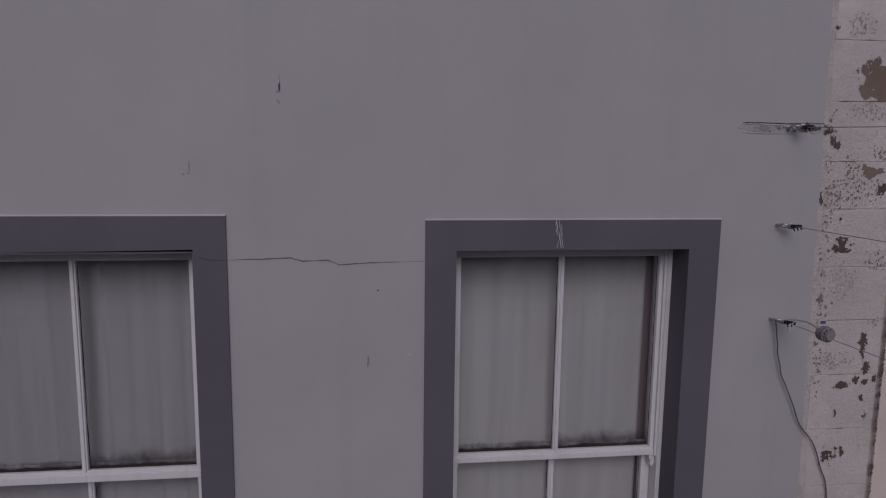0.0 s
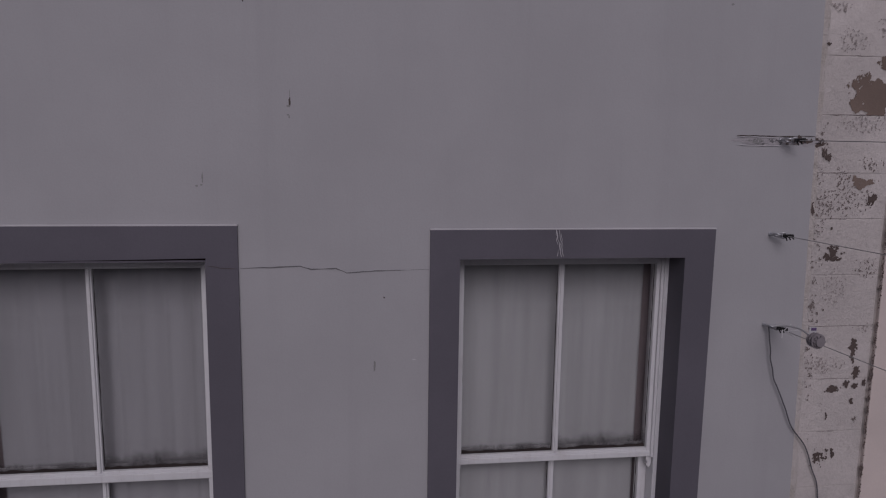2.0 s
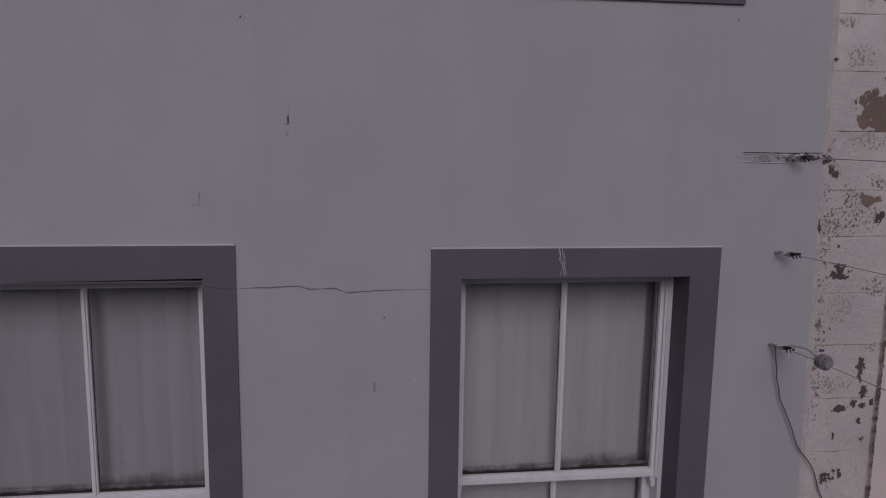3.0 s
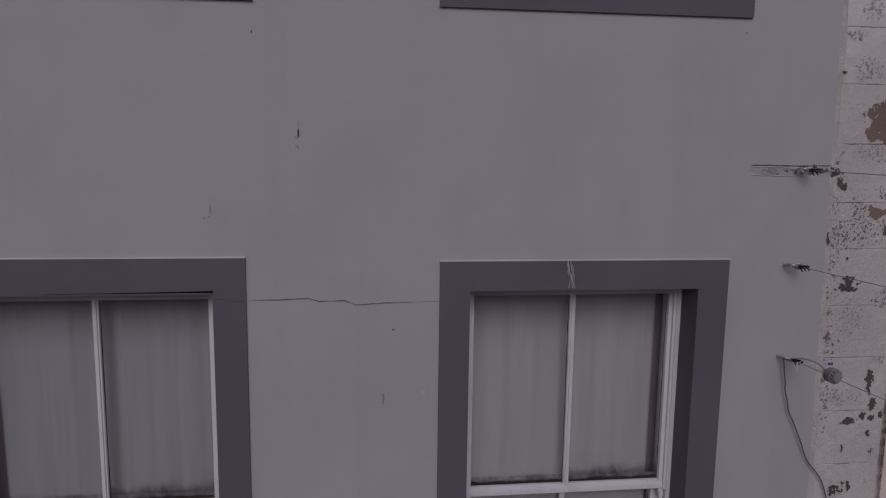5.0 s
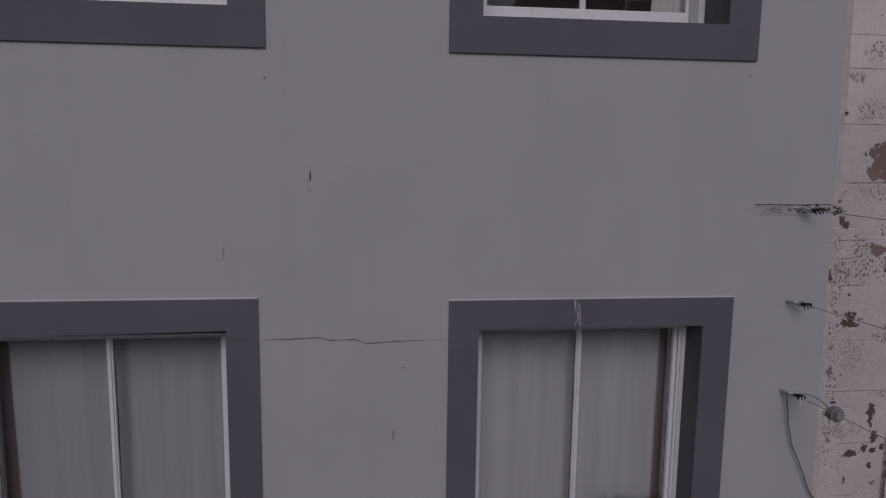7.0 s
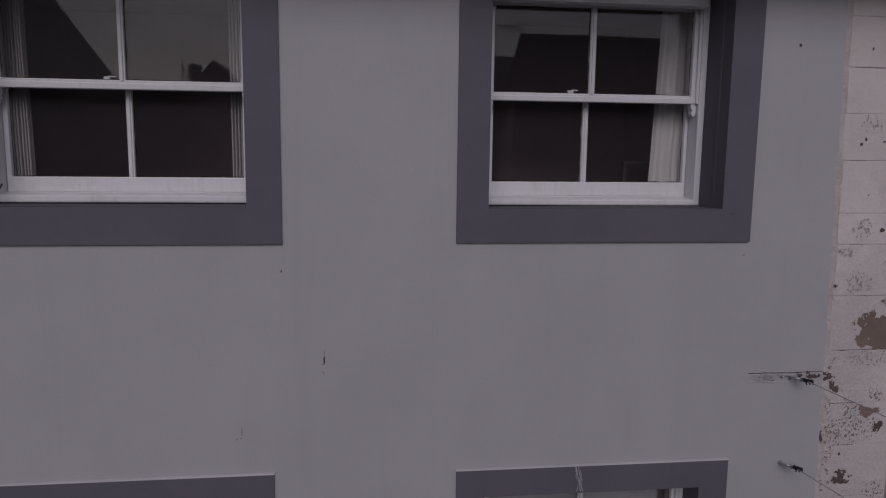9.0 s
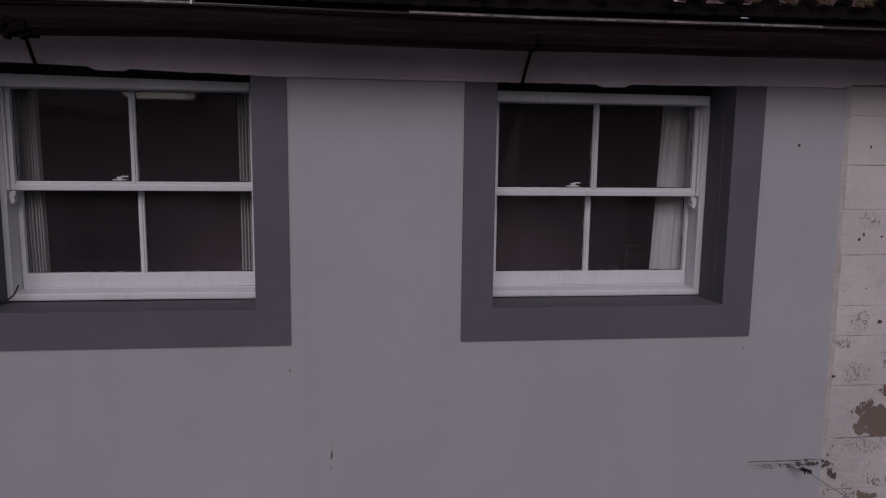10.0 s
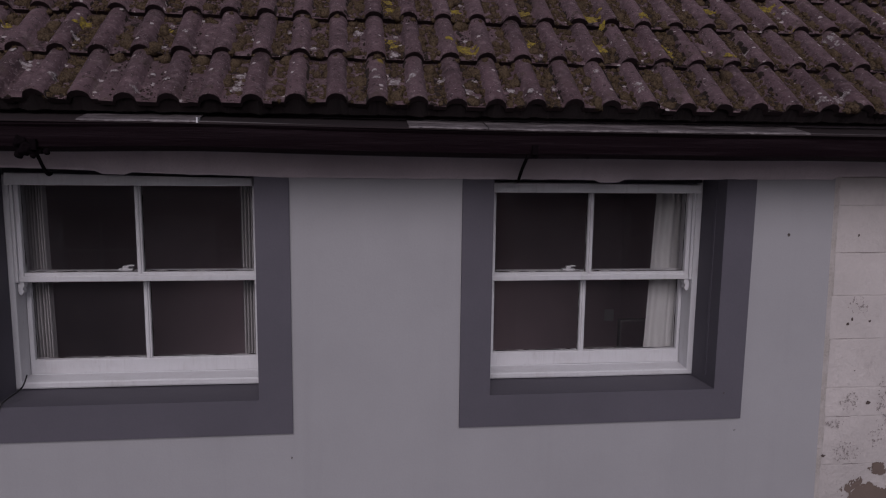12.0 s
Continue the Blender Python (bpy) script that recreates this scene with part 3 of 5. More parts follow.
                    ww = 0.0028 + 0.0035 * noise.noise((zz_ * 23, edge_x_ * 9, number + way))
                    side.append((bm.verts.new((edge_x_ - way * 0.001, yy - 0.0016, zz_)), bm.verts.new((edge_x_ + way * max(0.0005, ww), yy - 0.0016, zz_))))
                for e, f in zip(side, side[1:]):
                    bm.faces.new((e[0], e[1], f[1], f[0]))
            bmesh.ops.recalc_face_normals(bm, faces=bm.faces[:])
            p("putty", bm, PUTTY_SHADOW, sash)

    bm = bmesh.new()
    lip = rail - 0.006
    extrude_profile(bm, [(y - 0.016, sill), (y - 0.019, sill + 0.006), (y - 0.019, lip - 0.006), (y - 0.014, lip), (yc - 0.004, rail - 0.001), (yc - 0.002, rail + 0.002), (y + 0.13, rail + 0.002), (y + 0.13, sill)], x0, x1, 40, 0.0022, number * 7)
    p("window_sill", bm, WHITE_PAINT, win)
    if lock:
        bm = bmesh.new()
        xl = mid - 0.075
        box(bm, xl - 0.028, xl + 0.028, yc - 0.012, yc + 0.016, gb - 0.006, gb + 0.006, 0.002)
        box(bm, xl - 0.012, xl + 0.012, yc - 0.008, yc + 0.01, gb - 0.001, gb + 0.017, 0.003)
        box(bm, xl + 0.006, xl + 0.034, yc - 0.004, yc + 0.006, gb + 0.014, gb + 0.02, 0.002)
        p("sash_lock", bm, WHITE_PAINT, win, "white sash catch")
    tagged(win, label, "window", "sash windows", "structure")
    return win


UY, LY = 0.222, 0.15
window_ur = sash_window(1, 0.055, 1.079, 0.165, 1.019, 0.584, UY, (4.18, 4.137, 3.787, 3.7525, 3.414, 3.352, 3.321), "white painted four-pane sash window under the eaves, white curtain inside", True, 0.07, 0.178, 1.031, 0.085, -0.006)
window_ul = sash_window(2, -1.80, -0.79, -1.747, -0.848, -1.3, UY, (4.196, 4.158, 3.802, 3.766, 3.423, 3.362, 3.328), "white painted four-pane sash window with pleated white curtains inside", True, 0.07, -1.755, -0.857, 0.085, -0.028)
window_lr = sash_window(3, 0.075, 1.069, 0.163, 1.0, 0.582, LY, (2.112, 2.08, 1.2425, 1.2045, 0.56, 0.5, 0.42), "tall white painted sash window with a grey net curtain", False, 0.05, 0.167, 0.988)
window_ll = sash_window(4, -1.81, -0.825, -1.757, -0.893, -1.316, LY - 0.02, (2.118, 2.084, 1.25, 1.2055, 0.56, 0.5, 0.42), "tall white painted sash window with a pleated grey net curtain", False, 0.05, -1.752, -0.9)


# ---- curtains and mould behind the glass ----
def curtain(x_top, x_foot, z0, z1, y, pleats, depth, material, label, seed, crisp=False):
    """x_top, x_foot: (left, right) at the head and at the foot."""
    ob = new("curtain")
    n, rows = pleats * 12, 14
    verts, faces = [], []
    for j in range(rows + 1):
        t = j / rows
        z = z1 + (z0 - z1) * t
        a, b = (x_top[k] + (x_foot[k] - x_top[k]) * t ** 1.3 for k in (0, 1))
        for i in range(n + 1):
            s = i / n
            ph = s * pleats * 2 * math.pi + 1.2 * noise.noise((s * 3, seed, 0))
            amp = depth * (0.6 + 0.5 * noise.noise((s * 5, t * 1.5, seed + 2.0)))
            verts.append((a + (b - a) * s, y + amp * ((1 - 2 * ((ph / (2 * math.pi)) % 1.0)) if crisp else math.cos(ph)) + 0.006 * noise.noise((s * 4, t * 4, seed)), z))
    for j in range(rows):
        for i in range(n):
            p0 = j * (n + 1) + i
            faces.append((p0, p0 + 1, p0 + n + 2, p0 + n + 1))
    c = raw("cloth", verts, faces, material, ob, smooth=True)
    so = c.modifiers.new("thickness", "SOLIDIFY")
    so.thickness = 0.0015
    bm = bmesh.new()
    tube(bm, [(min(x_top[0], x_foot[0]) - 0.02, y, z1 + 0.004), (max(x_top[1], x_foot[1]) + 0.02, y, z1 + 0.004)], 0.006)
    part("curtain_wire", bm, ZINC, ob)
    return tagged(ob, label, "curtain", "curtains")


curtain((0.935, 1.075), (0.9, 1.07), 3.3, 4.23, 0.36, 3, 0.012, CURTAIN, "white curtain drawn to one side of the window", 1)
curtain((-1.795, -1.705), (-1.795, -1.695), 3.3, 4.23, 0.36, 8, 0.024, SHEER, "narrow white pleated curtain bunched at the window jamb", 2)
curtain((-0.915, -0.85), (-0.912, -0.85), 3.3, 4.23, 0.36, 5, 0.02, SHEER, "narrow white pleated curtain bunched at the window jamb", 3)
curtain((0.11, 0.99), (0.11, 0.985), 0.45, 2.16, 0.266, 7, 0.005, NET, "grey net curtain hanging close behind the glass", 4)
curtain((-1.735, -0.86), (-1.715, -0.86), 0.45, 2.16, 0.246, 9, 0.0045, NET_PLEATED, "pleated grey net curtain hanging close behind the glass", 5, True)


LINING = painted("mauve_brown_gloss", (0.235, 0.19, 0.195), 0.5)
for win, xa, xb in ((window_lr, 0.985, 1.075), (window_ll, -1.83, -1.715)):
    bm = box(bmesh.new(), xa, xb, 0.3, 0.34, 0.45, 2.14, 0.003)
    bm.transform(Matrix.Translation(-win.location))
    part("inner_lining", bm, LINING, win, "mauve-brown inner jamb board")


def mould_strip(win, x0, x1, y, z, h):
    bm = bmesh.new()
    box(bm, x0, x1, y, y + 0.0012, z, z + h)
    bm.transform(Matrix.Translation(-win.location))
    ob = part("mould", bm, MOULD, win, "black mould along the foot of the glass")
    return ob


for win, a, m, b, gb in ((window_lr, 0.157, 0.582, 1.0, 1.243), (window_ll, -1.757, -1.316, -0.893, 1.25)):
    mould_strip(win, a, m - 0.013, win.location.y + 0.032, gb, 0.06)
    mould_strip(win, m + 0.013, b, win.location.y + 0.032, gb, 0.12)

# ---- rooms behind, closed all round ----
def slab(name, x0, x1, y0, y1, z0, z1, mat, label="", cat=""):
    ob = part(name, box(bmesh.new(), x0, x1, y0, y1, z0, z1), mat)
    return tagged(ob, label, cat, kind="structure")


slab("wall_house_back", -3.4, 3.2, 4.25, 4.4, GROUND, 4.44, FAR_WALL, "plain rear wall of the house", "wall")
slab("wall_room_back", -3.4, 1.7, 2.8, 2.9, GROUND + 0.1, 4.46, ROOM_PAINT, "dim plain back wall of the rooms", "wall")
slab("wall_room_west", -3.5, -3.402, 0.0, 4.4, GROUND, 4.44, ROOM_PAINT, "dim plain side wall of the rooms", "wall")
slab("wall_room_east", 1.7, 1.8, 0.37, 4.19, GROUND, 4.46, ROOM_PAINT, "dim plain party wall of the rooms", "wall")
slab("floor_lower", -3.4, 1.7, 0.37, 4.19, GROUND, GROUND + 0.1, ROOM_FLOOR, "dim floor of the lower room", "floor")
slab("floor_upper", -3.4, 1.7, 0.37, 4.19, 2.35, 2.6, ROOM_FLOOR, "dim floor of the upper room", "floor")
slab("ceiling", -3.4, 1.7, 0.37, 4.19, 4.46, 4.52, ROOM_PAINT, "dim ceiling under the roof", "ceiling")
part_wall = slab("wall_room_divide", -0.45, -0.35, 0.37, 2.8, 2.6, 4.46, ROOM_PAINT, "dim partition between the upper rooms", "wall")

slab("wall_neighbour_end", 3.2, 3.3, 0.0, 4.4, GROUND, 4.44, SMOOTH_CREAM, "plain end wall of the neighbouring house", "wall")
tagged(part("light_switch", box(bmesh.new(), 1.572, 1.648, 2.788, 2.799, 2.925, 3.02, 0.003), WHITE_PAINT), "small white light switch on the room's back wall", "switch")

tv = new("television")
part("body", box(bmesh.new(), 0.84, 1.0, 0.5, 0.54, 3.36, 3.5, 0.006), BLACK_PLASTIC, tv)
part("screen", box(bmesh.new(), 0.848, 0.992, 0.4985, 0.5005, 3.368, 3.492, 0.0004), GUTTER_BLACK, tv, "dark blank screen")
part("stand", box(bmesh.new(), 0.88, 0.95, 0.48, 0.56, 3.3, 3.36, 0.004), BLACK_PLASTIC, tv)
tagged(tv, "small black screen standing behind the drawn curtain", "television")
shelf = new("shelf_unit")
part("top", box(bmesh.new(), 0.7, 1.2, 0.42, 0.75, 3.275, 3.3, 0.004), ROOM_FLOOR, shelf)
for x in (0.72, 1.16):
    part("side_panel", box(bmesh.new(), x, x + 0.025, 0.43, 0.74, 2.64, 3.275, 0.002), ROOM_FLOOR, shelf)
tagged(shelf, "dark wooden shelf unit inside by the window", "shelf")

# ---- eaves band, soffit, gutter ----
bm = bmesh.new()
NB = 260
front = []
for i in range(NB + 1):
    x = WALL_L + (3.2 - WALL_L) * i / NB
    zb = float(np.interp(x, (-1.64, -1.36, -1.1, -0.84, -0.65, -0.17, 0.7, 1.05, 1.4), (4.232, 4.223, 4.2135, 4.2055, 4.203, 4.2, 4.201, 4.205, 4.2085)))
    zb += 0.003 * noise.noise((x * 5.0, 0.0, 2.0)) + 0.002 * noise.noise((x * 19.0, 1.0, 2.0))
    if -1.345 < x < -1.255 or 0.525 < x < 0.625:
        zb -= 0.01
    if x > 1.55:
        zb += 0.012
    yf = -0.02 - 0.03 * max(0.0, min(1.0, (-0.8 - x) / 0.8)) + 0.004 * noise.noise((x * 3, 9.0, 0))
    front.append([bm.verts.new(p) for p in ((x, 0.032, 4.251), (x, 0.032, zb + 0.004), (x, yf + 0.006, zb), (x, yf, zb + 0.008), (x, yf - 0.02, 4.33), (x, yf - 0.03, 4.45), (x, 0.2, 4.45), (x, 0.2, 4.251))])
for a, b in zip(front, front[1:]):
    for k in range(8):
        bm.faces.new((a[k], b[k], b[(k + 1) % 8], a[(k + 1) % 8]))
bm.faces.new(front[0])
bm.faces.new(front[-1][::-1])
bmesh.ops.recalc_face_normals(bm, faces=bm.faces[:])
eaves_band = part("eaves_band", bm, BAND_PAINT)
tagged(eaves_band, "dusty grey painted plaster band below the roof edge", "cornice", kind="structure")
tagged(part("eaves_soffit", box(bmesh.new(), WALL_L, 3.2, -0.188, 0.3, 4.4225, 4.434), DARK_WOOD), "dark timber boards under the roof edge", "soffit", kind="structure")

gutter = new("gutter")
prof_out = [(-0.225, 4.40), (-0.225, 4.33), (-0.24, 4.307), (-0.27, 4.3), (-0.305, 4.303), (-0.325, 4.318), (-0.332, 4.345), (-0.334, 4.38), (-0.342, 4.388), (-0.342, 4.397),
            (-0.331, 4.398), (-0.326, 4.38), (-0.322, 4.345), (-0.305, 4.318), (-0.27, 4.312), (-0.236, 4.325), (-0.232, 4.40)]
def sagging(bm):
    """The gutter's line drops a little over its length."""
    for v in bm.verts:
        v.co.z -= 0.003 + 0.012 * max(0.0, min(1.0, (v.co.x + 1.0) / 1.2))
    return bm


part("trough", sagging(extrude_profile(bmesh.new(), prof_out, WALL_L, 3.2, 60, 0.006, 3)), GUTTER_BLACK, gutter, smooth=False)
# strip along the lip with the highlight painted in
part("lip", sagging(extrude_profile(bmesh.new(), [(-0.3435, 4.3965), (-0.3435, 4.4), (-0.336, 4.4005), (-0.336, 4.3965)], WALL_L, 3.2, 60, 0.006, 3)), LIP_HIGHLIGHT, gutter, "thin grey strip for the highlight on the gutter's edge")
for xb, xg, zt in ((-1.545, -1.465, 4.212), (0.207, 0.175, 4.2)):
    bm = bmesh.new()
    tube(bm, curve_points([(xg, -0.3, 4.297), (xg * 0.8 + xb * 0.2, -0.24, 4.283), (xg * 0.3 + xb * 0.7, -0.1, 4.24), (xb, 0.0, zt - 0.004), (xb, 0.03, zt - 0.004)]), 0.0065)
    box(bm, xg - 0.012, xg + 0.03, -0.325, -0.25, 4.287, 4.302, 0.004)
    box(bm, xg + 0.002, xg + 0.024, -0.345, -0.33, 4.3, 4.335, 0.004)
    part("bracket", bm, BLACK_FLAKE_GAP_SHADE, gutter, "thin black iron gutter bracket")
for k in range(18):
    x = random.choice((random.uniform(0.35, 0.85), random.uniform(0.55, 1.0), random.uniform(-1.9, 1.5)))
    flake = blot(x, 4.303 + random.uniform(-0.004, 0.003), random.uniform(0.01, 0.035), random.uniform(0.003, 0.008), -0.306 - 0.0003 * k, k * 1.9, 0.8, 22, random.uniform(-0.25, 0.25))
    part("paint_flake", flake, BLACK_FLAKE_GAP_SHADE, gutter, "peeling black paint flake" if k == 0 else "")
for x, z, r, f in ((-1.497, 4.328, 0.017, 1), (-1.475, 4.306, 0.022, 2), (-1.492, 4.288, 0.015, 3), (-1.455, 4.283, 0.011, 4), (-1.415, 4.293, 0.009, 5)):
    bm = bmesh.new()
    bmesh.ops.create_icosphere(bm, subdivisions=3, radius=r)
    for q in bm.verts:
        q.co = Vector((x, -0.325, z)) + q.co * (1 + 0.9 * noise.noise(q.co * 60 + Vector((f * 9, 0, 0))))
    part("rust_lump", bm, BLACK_FLAKE_GAP_SHADE, gutter, "clump of rust and dirt at the bracket" if f == 1 else "", True)
tagged(gutter, "black painted iron rain gutter below the roof tiles", "gutter")

flashing = new("flashing")


def eaves_strip(xa, xb, lift, seed, rough):
    """A thin strip from the gutter's lip up under the tile ends."""
    bm = bmesh.new()
    n = max(4, int((xb - xa) / 0.01))
    rows_ = []
    for i in range(n + 1):
        x = xa + (xb - xa) * i / n
        w = rough * (0.004 * noise.noise((x * 14, seed, 0.0)) + 0.0035 * noise.noise((x * 60, seed, 4.0)) + 0.002 * noise.noise((x * 160, seed, 4.0)))
        z = 4.398 + lift - 0.003 - 0.012 * max(0.0, min(1.0, (x + 1.0) / 1.2))
        crease = rough * 0.004 * noise.noise((x * 9, seed, 9.0))
        rows_.append([bm.verts.new(p) for p in ((x, -0.349 + w, z - 0.004 + w * 0.5), (x, -0.347 + w, z + 0.002), (x, -0.28, z + 0.0145 + crease), (x, -0.2, z + 0.03), (x, -0.2, z + 0.0275), (x, -0.28, z + 0.012 + crease), (x, -0.344 + w, z - 0.001), (x, -0.347 + w, z - 0.005 + w * 0.5))])
    for a, b in zip(rows_, rows_[1:]):
        for j in range(8):
            bm.faces.new((a[j], a[(j + 1) % 8], b[(j + 1) % 8], b[j]))
    bm.faces.new(rows_[0][::-1])
    bm.faces.new(rows_[-1])
    bmesh.ops.recalc_face_normals(bm, faces=bm.faces[:])
    return bm


part("board", eaves_strip(WALL_L, 3.2, 0.0, 9.0, 0.2), EAVES_BOARD, flashing, "dark brown weathered board under the lead")
for k, (xa, xb) in enumerate(((-1.315, -0.94), (-0.25, 0.02), (0.024, 0.62), (0.622, 1.195))):
    part("lead_strip", eaves_strip(xa, xb, 0.0045, k, 1.0), LEAD, flashing)
part("clip", box(bmesh.new(), -0.942, -0.936, -0.352, -0.31, 4.393, 4.411, 0.001), WHITE_PAINT, flashing, "small white clip at the strip's end")
tagged(flashing, "weathered grey lead strips along the back of the gutter", "flashing")

# ---- neighbour's painted block wall ----
def edge_x(z):
    return WALL_R + 0.02 * (2.6 - z)


bm = bmesh.new()
vs = [bm.verts.new(p) for p in ((edge_x(GROUND), 0.013, GROUND), (3.2, 0.013, GROUND), (3.2, 0.013, 4.44), (edge_x(4.44), 0.013, 4.44), (edge_x(GROUND), 0.36, GROUND), (3.2, 0.36, GROUND), (3.2, 0.36, 4.44), (edge_x(4.44), 0.36, 4.44))]
for f in ((0, 1, 2, 3), (5, 4, 7, 6), (1, 5, 6, 2), (4, 0, 3, 7), (3, 2, 6, 7), (4, 5, 1, 0)):
    bm.faces.new([vs[k] for k in f])
wall_neighbour = part("wall_neighbour", bm, MORTAR)
tagged(wall_neighbour, "old block wall in flaking cream-white paint", "wall", kind="structure")
bm = bmesh.new()
zz = [GROUND + 0.12 * k for k in range(41)]
rows_ = []
for z in zz:
    w = 0.034 + 0.012 * noise.noise((z * 4, 3.0, 0)) + 0.008 * noise.noise((z * 15, 5.0, 0))
    rows_.append([bm.verts.new(p) for p in ((edge_x(z) + 0.001, 0.02, z), (edge_x(z) + 0.001, 0.006, z), (edge_x(z) + w * 0.7, 0.006, z), (edge_x(z) + w, 0.0105, z))])
for p, q in zip(rows_, rows_[1:]):
    for k in range(3):
        bm.faces.new((p[k], p[k + 1], q[k + 1], q[k]))
bmesh.ops.recalc_face_normals(bm, faces=bm.faces[:])
part("joint_strip", bm, FILLET, wall_neighbour, "painted mortar fillet beside the grey wall")
part("render_face", box(bmesh.new(), 1.945, 3.2, -0.006, 0.019, GROUND, 4.2, 0.004), SMOOTH_CREAM, wall_neighbour, "smooth cream-painted rendered face")

# ---- ground and the far side of the street ----
slab("ground", -400, 400, -400, 400, GROUND - 0.4, GROUND - 0.12, EARTH, "rough open ground reaching to the horizon", "ground")
# road and pavement stay out of view and act as reflectors
slab("road", -40, 40, -9.0, -1.4, GROUND - 0.121, GROUND - 0.1, ROAD, "unseen road in front of the house, kept pale to bounce light", "road")
slab("pavement", -40, 40, -1.4, 0.0, GROUND - 0.121, GROUND, PAVING, "unseen pavement at the foot of the wall, kept pale to bounce light", "pavement")


def far_house(x0, x1, y_front, y_back, eaves, ridge, ridge_along_x, label, windows=(), hip=0.0, walls=None):
    house = new("house")
    bm = bmesh.new()
    box(bm, x0, x1, y_back, y_front, GROUND - 0.12, eaves)
    if not ridge_along_x:
        xm = (x0 + x1) / 2
        g = [bm.verts.new(p) for p in ((x0, y_front, eaves), (x1, y_front, eaves), (xm, y_front, ridge - 0.1), (x0, y_back, eaves), (x1, y_back, eaves), (xm, y_back, ridge - 0.1))]
        bm.faces.new(g[:3])
        bm.faces.new(g[3:][::-1])
    else:
        ym = (y_front + y_back) / 2
        for xe, xr in ((x0, x0 + hip), (x1, x1)):
            bm.faces.new([bm.verts.new(p) for p in ((xe, y_front, eaves), (xe, y_back, eaves), (xr, ym, ridge - 0.21))])
    part("wall", bm, walls or FAR_WALL, house)
    bm = bmesh.new()
    o = 0.25
    if ridge_along_x:
        ym = (y_front + y_back) / 2
        sec = [(y_front + o, eaves - 0.15), (ym, ridge), (y_back - o, eaves - 0.15), (y_back - o, eaves - 0.3), (ym, ridge - 0.2), (y_front + o, eaves - 0.3)]
        extrude_profile(bm, sec, x0 - 0.15, x1 + 0.15)
        for v in bm.verts:
            if v.co.x < x0 and abs(v.co.y - ym) < 0.01:
                v.co.x += hip
    else:
        xm = (x0 + x1) / 2
        sec = [(x0 - o, eaves - 0.3), (xm, ridge), (x1 + o, eaves - 0.3), (x1 + o, eaves - 0.45), (xm, ridge - 0.18), (x0 - o, eaves - 0.45)]
        a = [bm.verts.new((x, y_front + 0.15, z)) for x, z in sec]
        b = [bm.verts.new((x, y_back - 0.15, z)) for x, z in sec]
        for k in range(6):
            bm.faces.new((a[k], a[(k + 1) % 6], b[(k + 1) % 6], b[k]))
        bm.faces.new(a[::-1])
        bm.faces.new(b)
        bmesh.ops.recalc_face_normals(bm, faces=bm.faces[:])
    part("roof", bm, FAR_ROOF, house)
    for wx, wz, ww, wh in windows:
        bm = bmesh.new()
        for a, b, c, d in ((wx, wx + ww, wz, wz + 0.06), (wx, wx + ww, wz + wh - 0.06, wz + wh), (wx, wx + 0.06, wz + 0.06, wz + wh - 0.06), (wx + ww - 0.06, wx + ww, wz + 0.06, wz + wh - 0.06),
                           (wx + ww / 2 - 0.02, wx + ww / 2 + 0.02, wz + 0.06, wz + wh - 0.06), (wx + 0.06, wx + ww - 0.06, wz + wh / 2 - 0.02, wz + wh / 2 + 0.02)):
            box(bm, a, b, y_front - 0.02, y_front + 0.05, c, d)
        w = part("window", bm, WHITE_PAINT, house)
        part("pane", box(bmesh.new(), wx + 0.05, wx + ww - 0.05, y_front + 0.004, y_front + 0.02, wz + 0.05, wz + wh - 0.05), BLACK_PLASTIC, w)
    return tagged(house, label, "house")


far_house(2.6, 11.0, -10.0, -12.0, 3.5, 5.68, True, "plain rendered house with a dark slate roof across the street",
                       [(4.65, 1.9, 0.95, 1.4), (7.2, 1.9, 0.95, 1.4)], 0.36)
far_house(-11.6, -6.6, -10.0, -18.0, 4.9, 8.4, False, "gabled house with a steep dark roof across the street", [(-9.6, 1.2, 1.0, 1.3), (-9.6, 3.6, 1.0, 1.2)])
house_far = far_house(-16.0, 1.0, -27.0, -33.0, 3.7, 5.65, True, "long low house with a dark roof further back", [])
bm = bmesh.new()
box(bm, -7.2, -6.85, -30.3, -29.7, 4.9, 6.75, 0.03)
box(bm, -7.25, -6.8, -30.35, -29.65, 6.6, 6.7, 0.02)
part("chimney", bm, FAR_WALL, house_far)
far_house(-6.2, 1.2, -10.0, -14.0, 3.35, 4.25, True, "low rendered cottage with a dark slate roof across the street",
                      [(-5.5, 1.75, 1.35, 1.35), (-2.95, 1.75, 1.0, 1.35), (-0.6, 1.75, 1.0, 1.35)])
far_house(-6.3, -4.1, -24.0, -26.5, 5.2, 6.35, False, "small gabled house with a dark roof further back", [])
far_house(1.6, 5.2, -16.0, -20.0, 5.3, 6.05, True, "pale rendered back house with a dark slate roof", [])
# added block: keeps the gap between the houses dark in the panes
far_house(1.45, 4.4, -13.0, -15.4, 3.9, 4.62, True, "dark block added to fill the gap between the houses", [], 0.0, DARK_WOOD)

aerial = new("tv_aerial")
aerial.location = (2.83, -11.0, 5.3)
part("mast", tube(bmesh.new(), curve_points([(0, 0, 0), (0, 0, 0.3), (-0.04, 0.02, 0.43), (-0.17, 0.04, 0.51)]), 0.014), GUTTER_BLACK, aerial)
bm = bmesh.new()
tube(bm, [(-0.45, 0.04, 0.44), (0.14, 0.04, 0.61)], 0.011)
